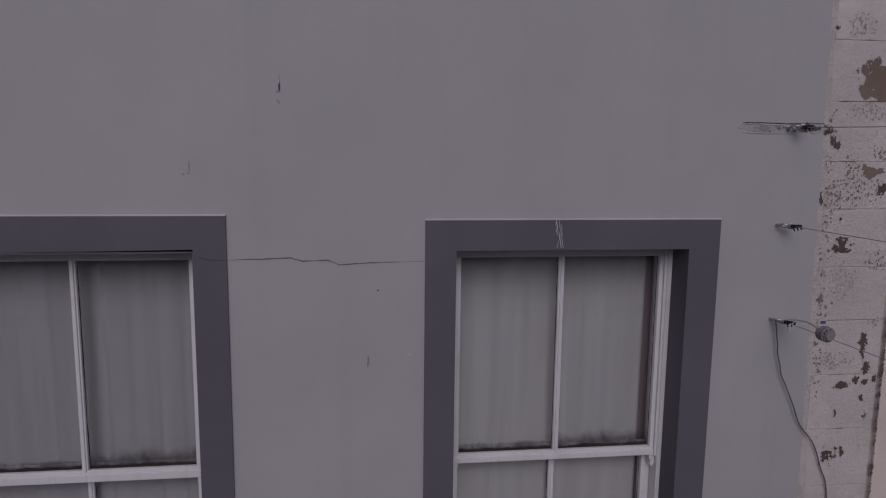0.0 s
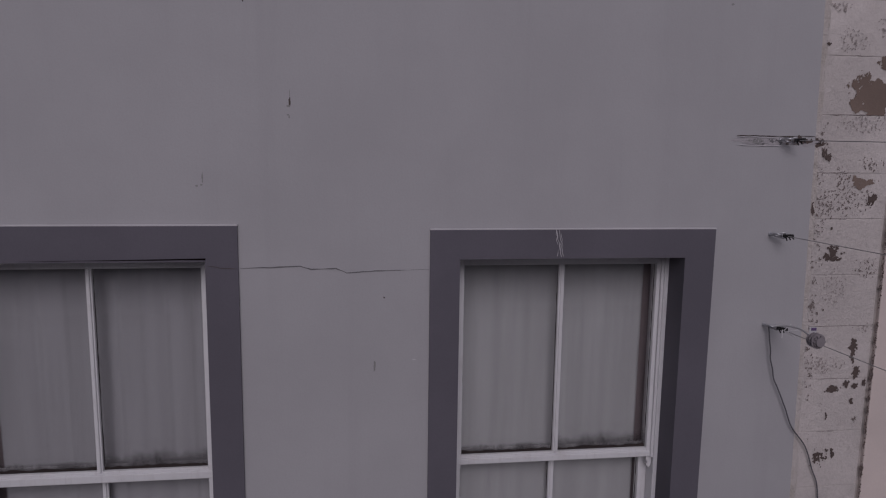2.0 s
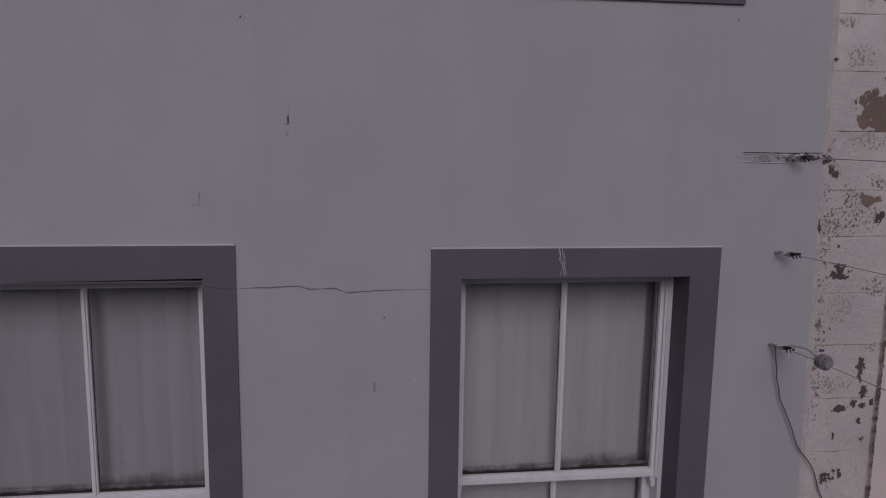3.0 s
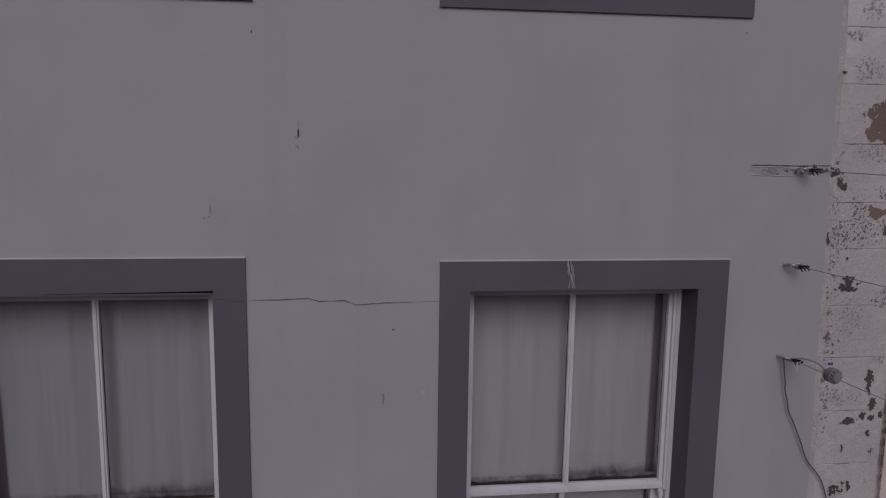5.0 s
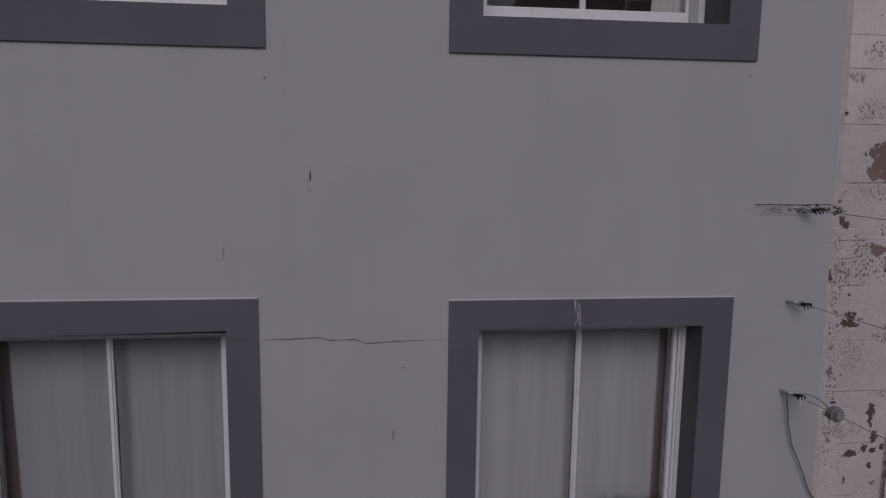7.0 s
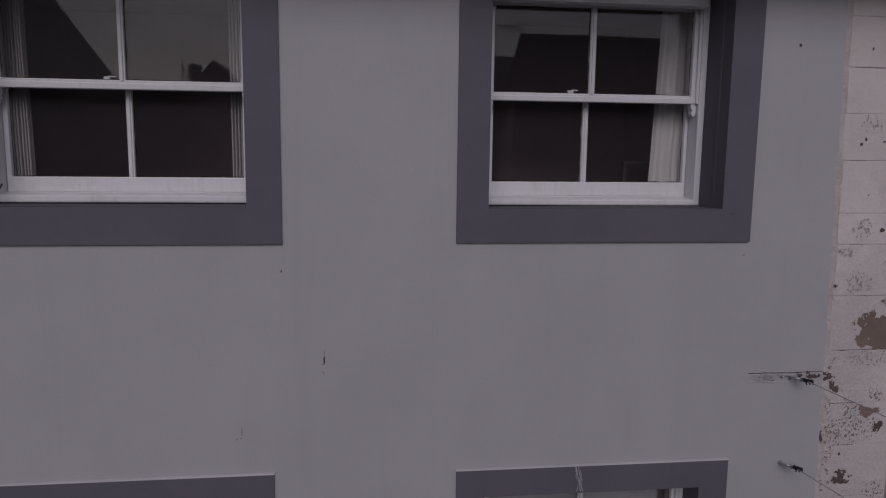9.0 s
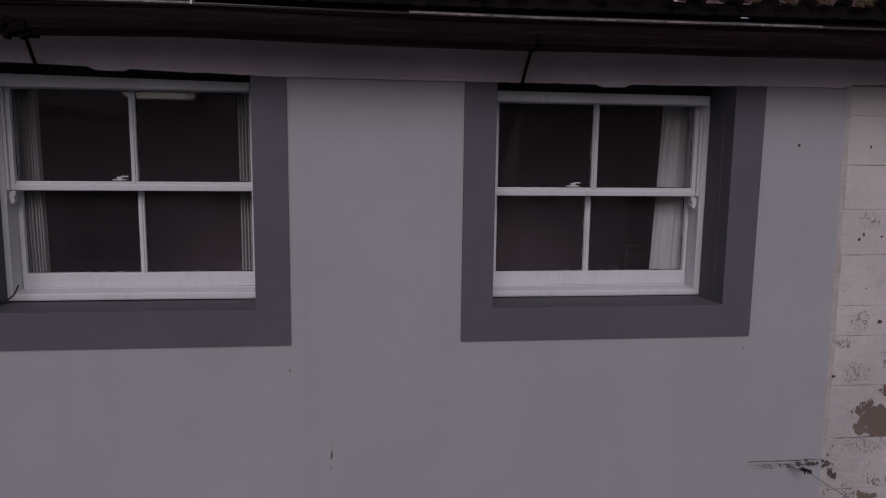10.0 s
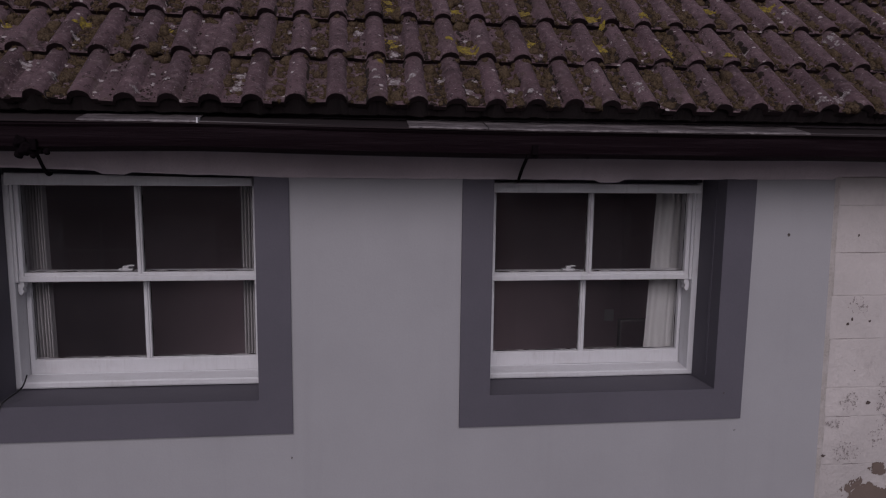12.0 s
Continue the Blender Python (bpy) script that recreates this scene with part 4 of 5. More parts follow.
for k in range(7):
    x = -0.43 + 0.092 * k
    z = 0.44 + 0.288 * (x + 0.45)
    tube(bm, [(x, 0.04, z - 0.075), (x, 0.04, z + 0.075)], 0.008, 5)
part("boom", bm, GUTTER_BLACK, aerial)
tagged(aerial, "black television aerial on a bent mast at the far roof", "aerial")

scaffold = new("scaffold")
for k in range(4):
    part("pole", tube(bmesh.new(), [(-6.2 + 0.2 * k, -23.6, GROUND - 0.12), (-6.2 + 0.2 * k, -23.6, 6.25 - 0.1 * (k % 2))], 0.025), GUTTER_BLACK, scaffold)
for z in (5.5, 5.75, 6.0):
    part("rail", tube(bmesh.new(), [(-6.3, -23.6, z), (-5.5, -23.6, z)], 0.02), GUTTER_BLACK, scaffold)
tagged(scaffold, "thin tube scaffold standing before the far gable", "scaffold")


# ---- overhead cables anchored to the wall ----
def ring_mesh(bm, centre, r, wire, axis):
    q = Vector(axis).normalized()
    a = q.orthogonal().normalized()
    b = q.cross(a)
    pts = [Vector(centre) + r * (math.cos(t) * a + math.sin(t) * b) for t in [2 * math.pi * k / 20 for k in range(21)]]
    tube(bm, pts, wire, 7)


def overhead_cable(x, z, direction, label):
    ob = new("overhead_cable")
    ob.location = (x, 0.0, z)
    d = Vector(direction).normalized()
    bm = bmesh.new()
    box(bm, -0.018, -0.002, -0.004, 0.004, -0.008, 0.008, 0.002)
    tube(bm, [(-0.01, 0.02, 0), (-0.01, -0.025, 0.0)], 0.005)
    ring_mesh(bm, (0.0, -0.038, 0.0), 0.017, 0.004, (0.4, 0.3, 1))
    ring_mesh(bm, (0.02, -0.05, 0.0), 0.012, 0.003, (0.2, 1, 0.3))
    part("eye_bolt", bm, ZINC, ob, "galvanised eye bolt", True)
    s = Vector((0.02, -0.055, 0.0))
    bm = bmesh.new()
    for k in range(3):
        c = s + d * (0.006 + 0.014 * k) + Vector((0.004 * k, 0, 0))
        box(bm, c.x - 0.007, c.x + 0.007, c.y - 0.006, c.y + 0.007, c.z - 0.007, c.z + 0.006, 0.002)
        tube(bm, [c + Vector((0.002, 0, -0.004)), c + Vector((0.008, -0.004, -0.02 + 0.003 * k))], 0.0028, 6)
    part("clamp", bm, BLACK_PLASTIC, ob, "black ridged cable clamp")
    bm = bmesh.new()
    pts = []
    for k in range(13):
        t = 10.0 * k / 12
        pts.append(s + d * t + Vector((0, 0, -0.012 * t * (10 - t))))
    tube(bm, pts, 0.0016, 6)
    part("wire", bm, SOFT_STAIN, ob)
    return tagged(ob, label, "cable", "overhead cables")


overhead_cable(1.438, 2.612, (0.1, -1, 0.11), "thin steel cable clamped to an eye bolt on the wall")
overhead_cable(1.424, 2.228, (0.1, -1, 0.12), "thin steel cable clamped to an eye bolt on the wall")
third = overhead_cable(1.43, 1.842, (0.19, -1, 0.07), "thin cable with a round insulator, clamped to an eye bolt")
bm = bmesh.new()
for k, (r, h) in enumerate(((0.02, 0.0), (0.029, 0.008), (0.024, 0.014), (0.029, 0.022), (0.024, 0.028), (0.029, 0.036), (0.018, 0.05))):
    tube(bm, [(-0.002, -0.31 - h, 0.027), (-0.0015, -0.317 - h, 0.027)], r, 18)
for k in range(10):
    a = 2 * math.pi * k / 10
    tube(bm, [(-0.002 + 0.02 * math.cos(a), -0.35, 0.027 + 0.02 * math.sin(a)), (-0.002 + 0.02 * math.cos(a), -0.362, 0.027 + 0.02 * math.sin(a))], 0.0045, 6)
part("insulator", bm, PORCELAIN, third, "grey ribbed round insulator")
tag = part("tag", box(bmesh.new(), -0.023, 0.007, -0.325, -0.322, 0.045, 0.076, 0.002), PALE_CABLE, third, "small pale tag with a purple mark")
part("mark", box(bmesh.new(), -0.017, 0.004, -0.327, -0.3255, 0.062, 0.073, 0.0005), PURPLE_TAG, tag)
bm = bmesh.new()
for a, b, c in ((0.02, 0.03, 0.03), (0.035, -0.02, 0.045), (-0.01, -0.03, 0.02), (0.05, 0.012, 0.05)):
    tube(bm, curve_points([(0.02, -0.07 - c, 0.0), (0.02 + a * 0.6, -0.08 - c, b * 0.7), (0.02 + a, -0.085 - c, b)], 4), 0.0022, 6)
part("cable_tie", bm, PALE_CABLE, third, "pale cable tie ends")
part("loop", tube(bmesh.new(), curve_points([(0.0, -0.04, 0.004), (0.03, -0.1, 0.02), (0.03, -0.2, 0.03), (0.0, -0.3, 0.03)]), 0.004), PALE_CABLE, third, "pale looped wire")
drop = new("drop_cable")
part("sheath", tube(bmesh.new(), curve_points([(1.425, -0.03, 1.84), (1.43, -0.03, 1.815), (1.438, -0.025, 1.78), (1.446, -0.025, 1.735), (1.45, -0.022, 1.7), (1.466, -0.02, 1.65), (1.474, -0.02, 1.61), (1.498, -0.02, 1.563), (1.539, -0.02, 1.476), (1.58, -0.016, 1.386), (1.655, -0.008, 1.295), (1.7, -0.004, 1.187), (1.742, -0.004, 1.051), (1.765, -0.004, 0.6), (1.76, -0.004, GROUND + 0.02)], 8), 0.0029), GREY_CABLE, drop)
tagged(drop, "slack grey cable hanging down the wall", "cable")
sill_cable = new("sill_cable")
part("sheath", tube(bmesh.new(), curve_points([(-1.735, 0.16, 3.4), (-1.725, 0.08, 3.372), (-1.76, -0.01, 3.34), (-1.79, -0.022, 3.25), (-1.84, -0.022, 3.1), (-1.95, -0.012, 2.95)], 8), 0.003), BLACK_PLASTIC, sill_cable)
tagged(sill_cable, "thin dark cable running out over the window sill", "cable")

# ---- cracks, scuffs and holes in the grey wall ----
EPS = -0.0012
part("crack", ribbon([(-0.722, 2.104), (-0.499, 2.111), (-0.458, 2.098), (-0.364, 2.101), (-0.323, 2.083), (-0.2, 2.09), (-0.095, 2.092)], 0.0034, EPS, 1), CRACK_DARK, wall_front, "hairline crack")
part("crack", ribbon([(-0.095, 2.092), (-0.02, 2.093), (-0.002, 2.092)], 0.0012, EPS, 2), CRACK_DARK, wall_front)
part("crack", ribbon([(-0.841, 2.118), (-0.79, 2.108), (-0.73, 2.105)], 0.0018, -0.0132, 3), DARK_STAIN, surround_ll)
# flat black strip painted as the shadow in the joint above the frame
bm = bmesh.new()
steps = [(-1.5 + 0.0218 * k, 0.0006 + 0.0062 * (k / 30) ** 1.4) for k in range(31)]
pairs = [(bm.verts.new((x, -0.0134, 2.1395 + 0.001 * noise.noise((x * 9, 0, 0)))), bm.verts.new((x, -0.0134, 2.1395 + h))) for x, h in steps]
for a, b in zip(pairs, pairs[1:]):
    bm.faces.new((a[0], b[0], b[1], a[1]))
part("crack", bm, BLACK_FLAKE_GAP_SHADE, surround_ll, "flat black strip for the shadow gap above the frame")
for n, (xa, xb, za, zb, w) in enumerate(((0.5, 0.527, 2.253, 2.14, 0.002), (0.512, 0.533, 2.25, 2.142, 0.0014), (0.5, 0.508, 2.245, 2.19, 0.0012), (0.522, 0.507, 2.2, 2.142, 0.0013), (0.52, 0.53, 2.236, 2.18, 0.001))):
    pts = []
    for k in range(9):
        t = k / 8
        pts.append((xa + (xb - xa) * t + 0.007 * noise.noise((k * 0.9, n * 3.0, 2.0)), za + (zb - za) * t))
    part("crack", ribbon(pts, w, -0.0132 - 0.0001 * n, 11 + n), PALE_LINE, surround_lr, "pale branching hairline crack" if n == 0 else "")
part("scar", blot(1.40, 2.607, 0.17, 0.017, EPS, 3, 0.35, 44), PLASTER, wall_front, "ragged bare plaster groove")
part("crack", ribbon([(1.235, 2.628), (1.3, 2.629), (1.42, 2.627), (1.58, 2.63)], 0.0026, EPS - 0.003, 12), DARK_STAIN, wall_front)
part("scar_edge", ribbon([(1.232, 2.622), (1.3, 2.624), (1.42, 2.621), (1.5, 2.622)], 0.0022, EPS - 0.0035, 31), PALE_LINE, wall_front)
part("scar_edge", ribbon([(1.24, 2.592), (1.32, 2.589), (1.42, 2.59), (1.47, 2.592)], 0.0022, EPS - 0.0035, 32), PALE_LINE, wall_front)
part("hole", blot(1.36, 3.977, 0.006, 0.007, EPS, 8, 0.2, 12), DARK_STAIN, wall_front, "small drill hole")
for x, z, rx, rz, mat in ((-0.528, 2.728, 0.004, 0.014, DARK_STAIN), (-0.533, 2.712, 0.007, 0.004, SOFT_STAIN), (-0.527, 2.757, 0.0015, 0.012, SOFT_STAIN), (-0.534, 2.68, 0.005, 0.003, SOFT_STAIN), (-0.53, 2.672, 0.003, 0.005, SOFT_STAIN),
                          (-0.849, 2.447, 0.003, 0.02, SOFT_STAIN), (-0.87, 2.416, 0.005, 0.004, SOFT_STAIN), (-0.853, 2.42, 0.005, 0.003, SOFT_STAIN), (-0.178, 1.984, 0.0035, 0.003, DARK_STAIN),
                          (-0.215, 1.705, 0.004, 0.02, SOFT_STAIN), (-0.687, 3.082, 0.003, 0.006, DARK_STAIN), (1.18, 3.134, 0.006, 0.004, SOFT_STAIN), (-0.06, 1.73, 0.008, 0.002, PALE_LINE)):
    part("scuff", blot(x, z, rx, rz, EPS, x * 7 + z, 0.6, 16), mat, wall_front)
part("hole", blot(1.115, 3.305, 0.004, 0.003, -0.0132, 5, 0.3, 10), DARK_STAIN, surround_ur)

# ---- flaked patches on the neighbour's wall ----
def flaked(name, cx, cz, rx, rz, y, seed, mat, parent, fill=1.0, cell=0.0024, coarse=22.0, z_min=-9.0, label=""):
    """Ragged flakes gone from paint: small cells of a noisy field round a centre."""
    verts, faces, seen = [], [], {}

    def corner(i, j):
        if (i, j) not in seen:
            x, z = cx + i * cell, cz + j * cell
            seen[i, j] = len(verts)
            verts.append((x + 0.35 * cell * noise.noise((x * 260, z * 260, seed)), y, z + 0.35 * cell * noise.noise((x * 260, z * 260, seed + 9))))
        return seen[i, j]

    ni, nj = int(1.7 * rx / cell) + 2, int(1.7 * rz / cell) + 2
    for i in range(-ni, ni):
        for j in range(-nj, nj):
            x, z = cx + (i + 0.5) * cell, cz + (j + 0.5) * cell
            if z < z_min:
                continue
            wx = x + 0.75 * rx * noise.noise((x * coarse * 0.8, z * coarse * 0.8, seed + 20))
            wz = z + 0.75 * rz * noise.noise((x * coarse * 0.8, z * coarse * 0.8, seed + 31))
            d = math.hypot((wx - cx) / rx, (wz - cz) / rz)
            f = 0.9 * noise.noise((x * coarse, z * coarse * 0.75, seed)) + 0.65 * noise.noise((x * coarse * 2.6, z * coarse * 2.2, seed + 3)) + 0.45 * noise.noise((x * 150, z * 130, seed + 5))
            if (1 - d) * 1.25 * fill + f - (1 - fill) * 0.42 > 0.0 and d < 1.65:
                faces.append((corner(i, j), corner(i + 1, j), corner(i + 1, j + 1), corner(i, j + 1)))
    if faces:
        raw(name, verts, faces, mat, parent, label)


PATCHES = [(1.833, 2.785, 0.105, 0.068), (1.765, 2.848, 0.032, 0.045), (1.599, 2.605, 0.029, 0.013), (1.635, 2.568, 0.012, 0.022), (1.654, 2.543, 0.015, 0.016), (1.812, 2.446, 0.05, 0.02), (1.865, 2.375, 0.02, 0.027), (1.6, 2.329, 0.007, 0.032),
           (1.694, 2.249, 0.01, 0.009), (1.705, 2.147, 0.035, 0.028), (1.707, 2.121, 0.04, 0.014), (1.848, 1.725, 0.015, 0.055), (1.875, 1.62, 0.016, 0.03), (1.766, 1.544, 0.031, 0.017), (1.833, 1.572, 0.018, 0.017), (1.874, 1.558, 0.013, 0.015),
           (1.917, 1.569, 0.01, 0.017), (1.753, 1.418, 0.008, 0.015), (1.866, 1.484, 0.008, 0.013), (1.738, 1.231, 0.024, 0.033), (1.798, 1.238, 0.008, 0.023), (1.882, 2.923, 0.038, 0.024)]
flaked("scar_speck", 1.31, 2.607, 0.045, 0.01, EPS - 0.002, 3.1, SOFT_STAIN, wall_front, 0.5, 0.0022, 45.0)
flaked("scar_speck", 1.43, 2.609, 0.07, 0.01, EPS - 0.0022, 7.1, CRACK_DARK, wall_front, 0.4, 0.0022, 60.0)
flaked("scar_speck", 1.53, 2.612, 0.07, 0.013, EPS - 0.0024, 9.4, FLAKE_DARK, wall_front, 0.7, 0.0022, 45.0)
flaked("scar_chip", 1.38, 2.605, 0.09, 0.01, EPS - 0.0016, 12.4, PLASTER, wall_front, 0.45, 0.0022, 50.0)
flaked("scar_chip", 1.52, 2.604, 0.05, 0.01, EPS - 0.0018, 15.4, PLASTER, wall_front, 0.4, 0.0022, 50.0)
CHIPS = [(1.665, 3.592, 0.013, 0.012), (1.685, 3.609, 0.008, 0.01), (1.767, 3.6, 0.008, 0.01), (1.72, 3.382, 0.008, 0.006), (1.796, 3.234, 0.013, 0.01), (1.605, 2.997, 0.013, 0.01), (1.682, 3.973, 0.005, 0.01)]
PEPPER = [(1.749, 2.366, 0.055, 0.041), (1.72, 2.456, 0.02, 0.032), (1.844, 2.518, 0.03, 0.016), (1.728, 2.0, 0.03, 0.045), (1.868, 2.08, 0.031, 0.021), (1.89, 1.816, 0.031, 0.012), (1.658, 2.336, 0.02, 0.036), (1.789, 2.683, 0.061, 0.022),
          (1.684, 1.65, 0.026, 0.025), (1.743, 1.649, 0.051, 0.02), (1.71, 3.673, 0.026, 0.02), (1.715, 3.242, 0.027, 0.023), (1.642, 3.144, 0.027, 0.013), (1.708, 3.011, 0.038, 0.026), (1.85, 3.072, 0.022, 0.021), (1.869, 3.232, 0.02, 0.065)]
for k, (x, z, rx, rz) in enumerate(PATCHES + CHIPS):
    big = k in (0, 1, 5, 21)
    flaked("bare_patch", x, z, rx * (0.95 if k < len(PATCHES) else 0.65), rz * (0.95 if k < len(PATCHES) else 0.65), (0.0052 if x < 1.66 else 0.0062) - 0.00005 * (k % 12), k * 3.7, BARE_STONE if big else FLAKE_DARK, wall_neighbour, 1.8 if k == 0 else 1.0, 0.0024, 26.0 if big else 52.0, 2.719 if k == 0 else -9.0, "bare brown stone where the paint has flaked off" if k == 0 else "")
for k, (x, z, rx, rz) in enumerate(PEPPER):
    flaked("flake_specks", x, z, rx * 1.15, rz * 1.15, (0.0044 if x < 1.66 else 0.0054) - 0.00005 * (k % 12), 80 + k * 2.3, PALE_SPECKLE if z > 2.6 or z < 2.02 else PEPPER_TONE, wall_neighbour, 0.1, 0.0014, 90.0 + 9 * (k % 5))
for k in range(9):
    flaked("edge_stain", edge_x(2.62 - 0.13 * k) + 0.044 + random.uniform(-0.008, 0.01), 2.62 - 0.13 * k, 0.012, 0.05, 0.0043 - 0.00004 * k, 31 + k * 2.1, PEPPER_TONE, wall_neighbour, 0.06, 0.0016, 80.0)
for k in range(14):
    flaked("joint_dirt", 1.94 + random.uniform(-0.003, 0.003), 2.2 - 0.19 * k + random.uniform(-0.04, 0.04), 0.0045, 0.14, -0.0066 - 0.00004 * k, 70 + k * 1.3, FLAKE_DARK, wall_neighbour, 0.35, 0.0018, 60.0)

# ---- painted blocks of the neighbour's wall ----
COURSES = [GROUND, -0.2, 0.03, 0.25, 0.47, 0.68, 0.9, 1.093, 1.351, 1.591, 1.826, 2.05, 2.289, 2.48, 2.717, 2.953, 3.174, 3.305, 3.524, 3.714, 3.899, 4.1, 4.215]
for k, (za, zb) in enumerate(zip(COURSES, COURSES[1:])):
    xl = edge_x((za + zb) / 2) + 0.02
    bm = box(bmesh.new(), xl, 1.932, random.uniform(0.007, 0.0095), 0.024, za + 0.0001, zb - 0.0001, 0.0038)
    part("block", bm, WHITEWASH, wall_neighbour)

for k, (xa, xb, z) in enumerate(((1.63, 1.93, 2.717), (1.63, 1.74, 2.48), (1.7, 1.79, 2.953), (1.66, 1.9, 1.826), (1.7, 1.86, 1.591), (1.72, 1.8, 1.351), (1.68, 1.76, 2.289), (1.62, 1.7, 3.524), (1.65, 1.72, 3.174), (1.6, 1.78, 3.899))):
    part("joint_line", ribbon([(xa, z), (0.5 * (xa + xb), z + 0.001), (xb, z)], 0.0022 if k < 2 else 0.0014, 0.0066, 40 + k), FLAKE_DARK if k < 2 else PEPPER_TONE, wall_neighbour)

# ---- roof ----
PITCH, GAUGE, ROLL = radians(38), 0.283, 0.137
ORIGIN = Vector((0, -0.285, 4.432))
UP_SLOPE, NORMAL = Vector((0, math.cos(PITCH), math.sin(PITCH))), Vector((0, -math.sin(PITCH), math.cos(PITCH)))
ROWS_N = 12


def on_roof(x, v, w):
    return ORIGIN + Vector((x, 0, 0)) + UP_SLOPE * v + NORMAL * w


ridge = on_roof(0, ROWS_N * GAUGE, 0)
sec = [(ORIGIN.y + 0.1, ORIGIN.z + 0.035), (ridge.y, ridge.z - 0.02), (ridge.y * 2 + 0.3, ORIGIN.z), (ridge.y * 2 + 0.3, ORIGIN.z - 0.06), (ridge.y, ridge.z - 0.12), (ORIGIN.y + 0.1, ORIGIN.z + 0.008)]
roof = part("roof_deck", extrude_profile(bmesh.new(), sec, WALL_L, 3.2), DARK_WOOD)
tagged(roof, "pitched roof of weathered mossy concrete tiles", "roof", kind="structure")
for k, (xa, xb, mat) in enumerate(((-3.49, -3.41, GREY_PAINT), (3.1, 3.19, SMOOTH_CREAM))):
    bm = bmesh.new()
    tri = [(0.05, 4.441), (4.38, 4.441), (ridge.y, ridge.z - 0.13)]
    extrude_profile(bm, tri, xa, xb)
    tagged(part("wall_gable_%d" % (k + 1), bm, mat), "plain gable end wall under the roof", "wall", kind="structure")


def tile_mesh(seed):
    us, hs = [], []
    for c in (ROLL * 0.5, ROLL * 1.5):
        for d in (-0.037, -0.031, -0.018, 0.0, 0.018, 0.031, 0.037):
            us.append(c + d)
            hs.append(0.034 * math.sqrt(max(0.0, 1 - (d / 0.037) ** 2)))
    us = [-0.012] + us + [2 * ROLL - 0.004]
    hs = [0.002] + hs + [0.0]
    verts, faces = [], []
    vs = (-0.001, 0.007, 0.19, 0.365)
    n = len(us)
    for j, v in enumerate(vs):
        for u, h in zip(us, hs):
            wob = 0.0025 * noise.noise((u * 12, v * 8, seed))
            drop_ = 0.005 if j == 0 else 0.0
            verts.append((u, v + (0.006 * noise.noise((u * 30, seed, 3)) if j == 0 else 0), 0.025 + h * (1.0 if j < 3 else 0.94) - drop_ + wob))
    for v in (0.016, 0.365):
        for u, h in zip(us, hs):
            verts.append((u, v + (0.006 * noise.noise((u * 30, seed, 3)) if v < 0.1 else 0), h * 0.84 - 0.005))
    for j in range(len(vs) - 1):
        for i in range(n - 1):
            a = j * n + i
            faces.append((a, a + 1, a + n + 1, a + n))
    b0 = len(vs) * n
    for i in range(n - 1):
        faces.append((b0 + i, b0 + i + 1, i + 1, i))
        faces.append((b0 + i + 1, b0 + i, b0 + n + i, b0 + n + i + 1))
    me = bpy.data.meshes.new("tile")
    me.from_pydata(verts, [], faces)
    me.update()
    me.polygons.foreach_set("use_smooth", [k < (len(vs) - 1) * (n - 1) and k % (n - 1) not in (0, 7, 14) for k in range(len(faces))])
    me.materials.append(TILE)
    # second slot: end and underside faces, with their shade in the colour
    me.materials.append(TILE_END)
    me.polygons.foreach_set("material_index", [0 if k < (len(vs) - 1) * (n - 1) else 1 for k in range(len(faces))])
    return me


TILE_MESHES = [tile_mesh(s * 3.7 + 1) for s in range(5)]
TILE_TILT = math.atan2(0.027, GAUGE)
first = -0.08 - ROLL * 0.5
n_lo, n_hi = math.ceil((WALL_L - first) / (2 * ROLL)), math.floor((3.2 - first) / (2 * ROLL)) - 1
for k in range(ROWS_N):
    for i in range(n_lo, n_hi + 1):
        ob = new("tile", random.choice(TILE_MESHES))
        ob.parent = roof
        ob.matrix_basis = (Matrix.Translation(on_roof(first + 2 * ROLL * i + random.uniform(-0.004, 0.004), k * GAUGE + random.uniform(-0.006, 0.006), 0.017 + random.uniform(0, 0.002)))
                           @ Matrix.Rotation(PITCH - TILE_TILT, 4, "X") @ Matrix.Rotation(random.uniform(-0.012, 0.012), 4, "Z") @ Matrix.Rotation(random.uniform(-0.006, 0.006), 4, "Y"))


# mortar strip under the lowest tiles; its colour carries the shade there
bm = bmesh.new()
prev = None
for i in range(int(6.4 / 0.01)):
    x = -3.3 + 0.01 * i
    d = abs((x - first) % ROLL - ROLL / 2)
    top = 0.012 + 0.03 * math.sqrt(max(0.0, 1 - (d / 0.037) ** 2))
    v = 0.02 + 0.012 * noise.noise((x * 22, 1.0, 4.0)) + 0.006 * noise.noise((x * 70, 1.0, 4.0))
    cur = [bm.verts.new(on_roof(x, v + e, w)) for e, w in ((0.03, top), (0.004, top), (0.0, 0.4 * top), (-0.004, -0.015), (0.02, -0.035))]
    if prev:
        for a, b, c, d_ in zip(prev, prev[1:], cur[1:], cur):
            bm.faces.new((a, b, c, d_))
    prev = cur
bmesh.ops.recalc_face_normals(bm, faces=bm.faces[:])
part("bedding_mortar", bm, BEDDING, roof, "crumbling mortar under the lowest tiles, its shade put in the colour")


# ---- moss cushions and lichen on the tiles ----
def surface(x, v):
    """The top of the tiles at x and up the slope."""
    k = math.floor(v / GAUGE)
    s = v - k * GAUGE
    d = abs((x - first) % ROLL - ROLL / 2)
    h = 0.034 * math.sqrt(max(0.0, 1 - (d / 0.037) ** 2))
    return 0.017 + 0.025 + h - 0.027 * s / GAUGE


ico = bmesh.new()
bmesh.ops.create_icosphere(ico, subdivisions=2, radius=1.0)
ico.verts.index_update()
ICO_V = np.array([v.co[:] for v in ico.verts])
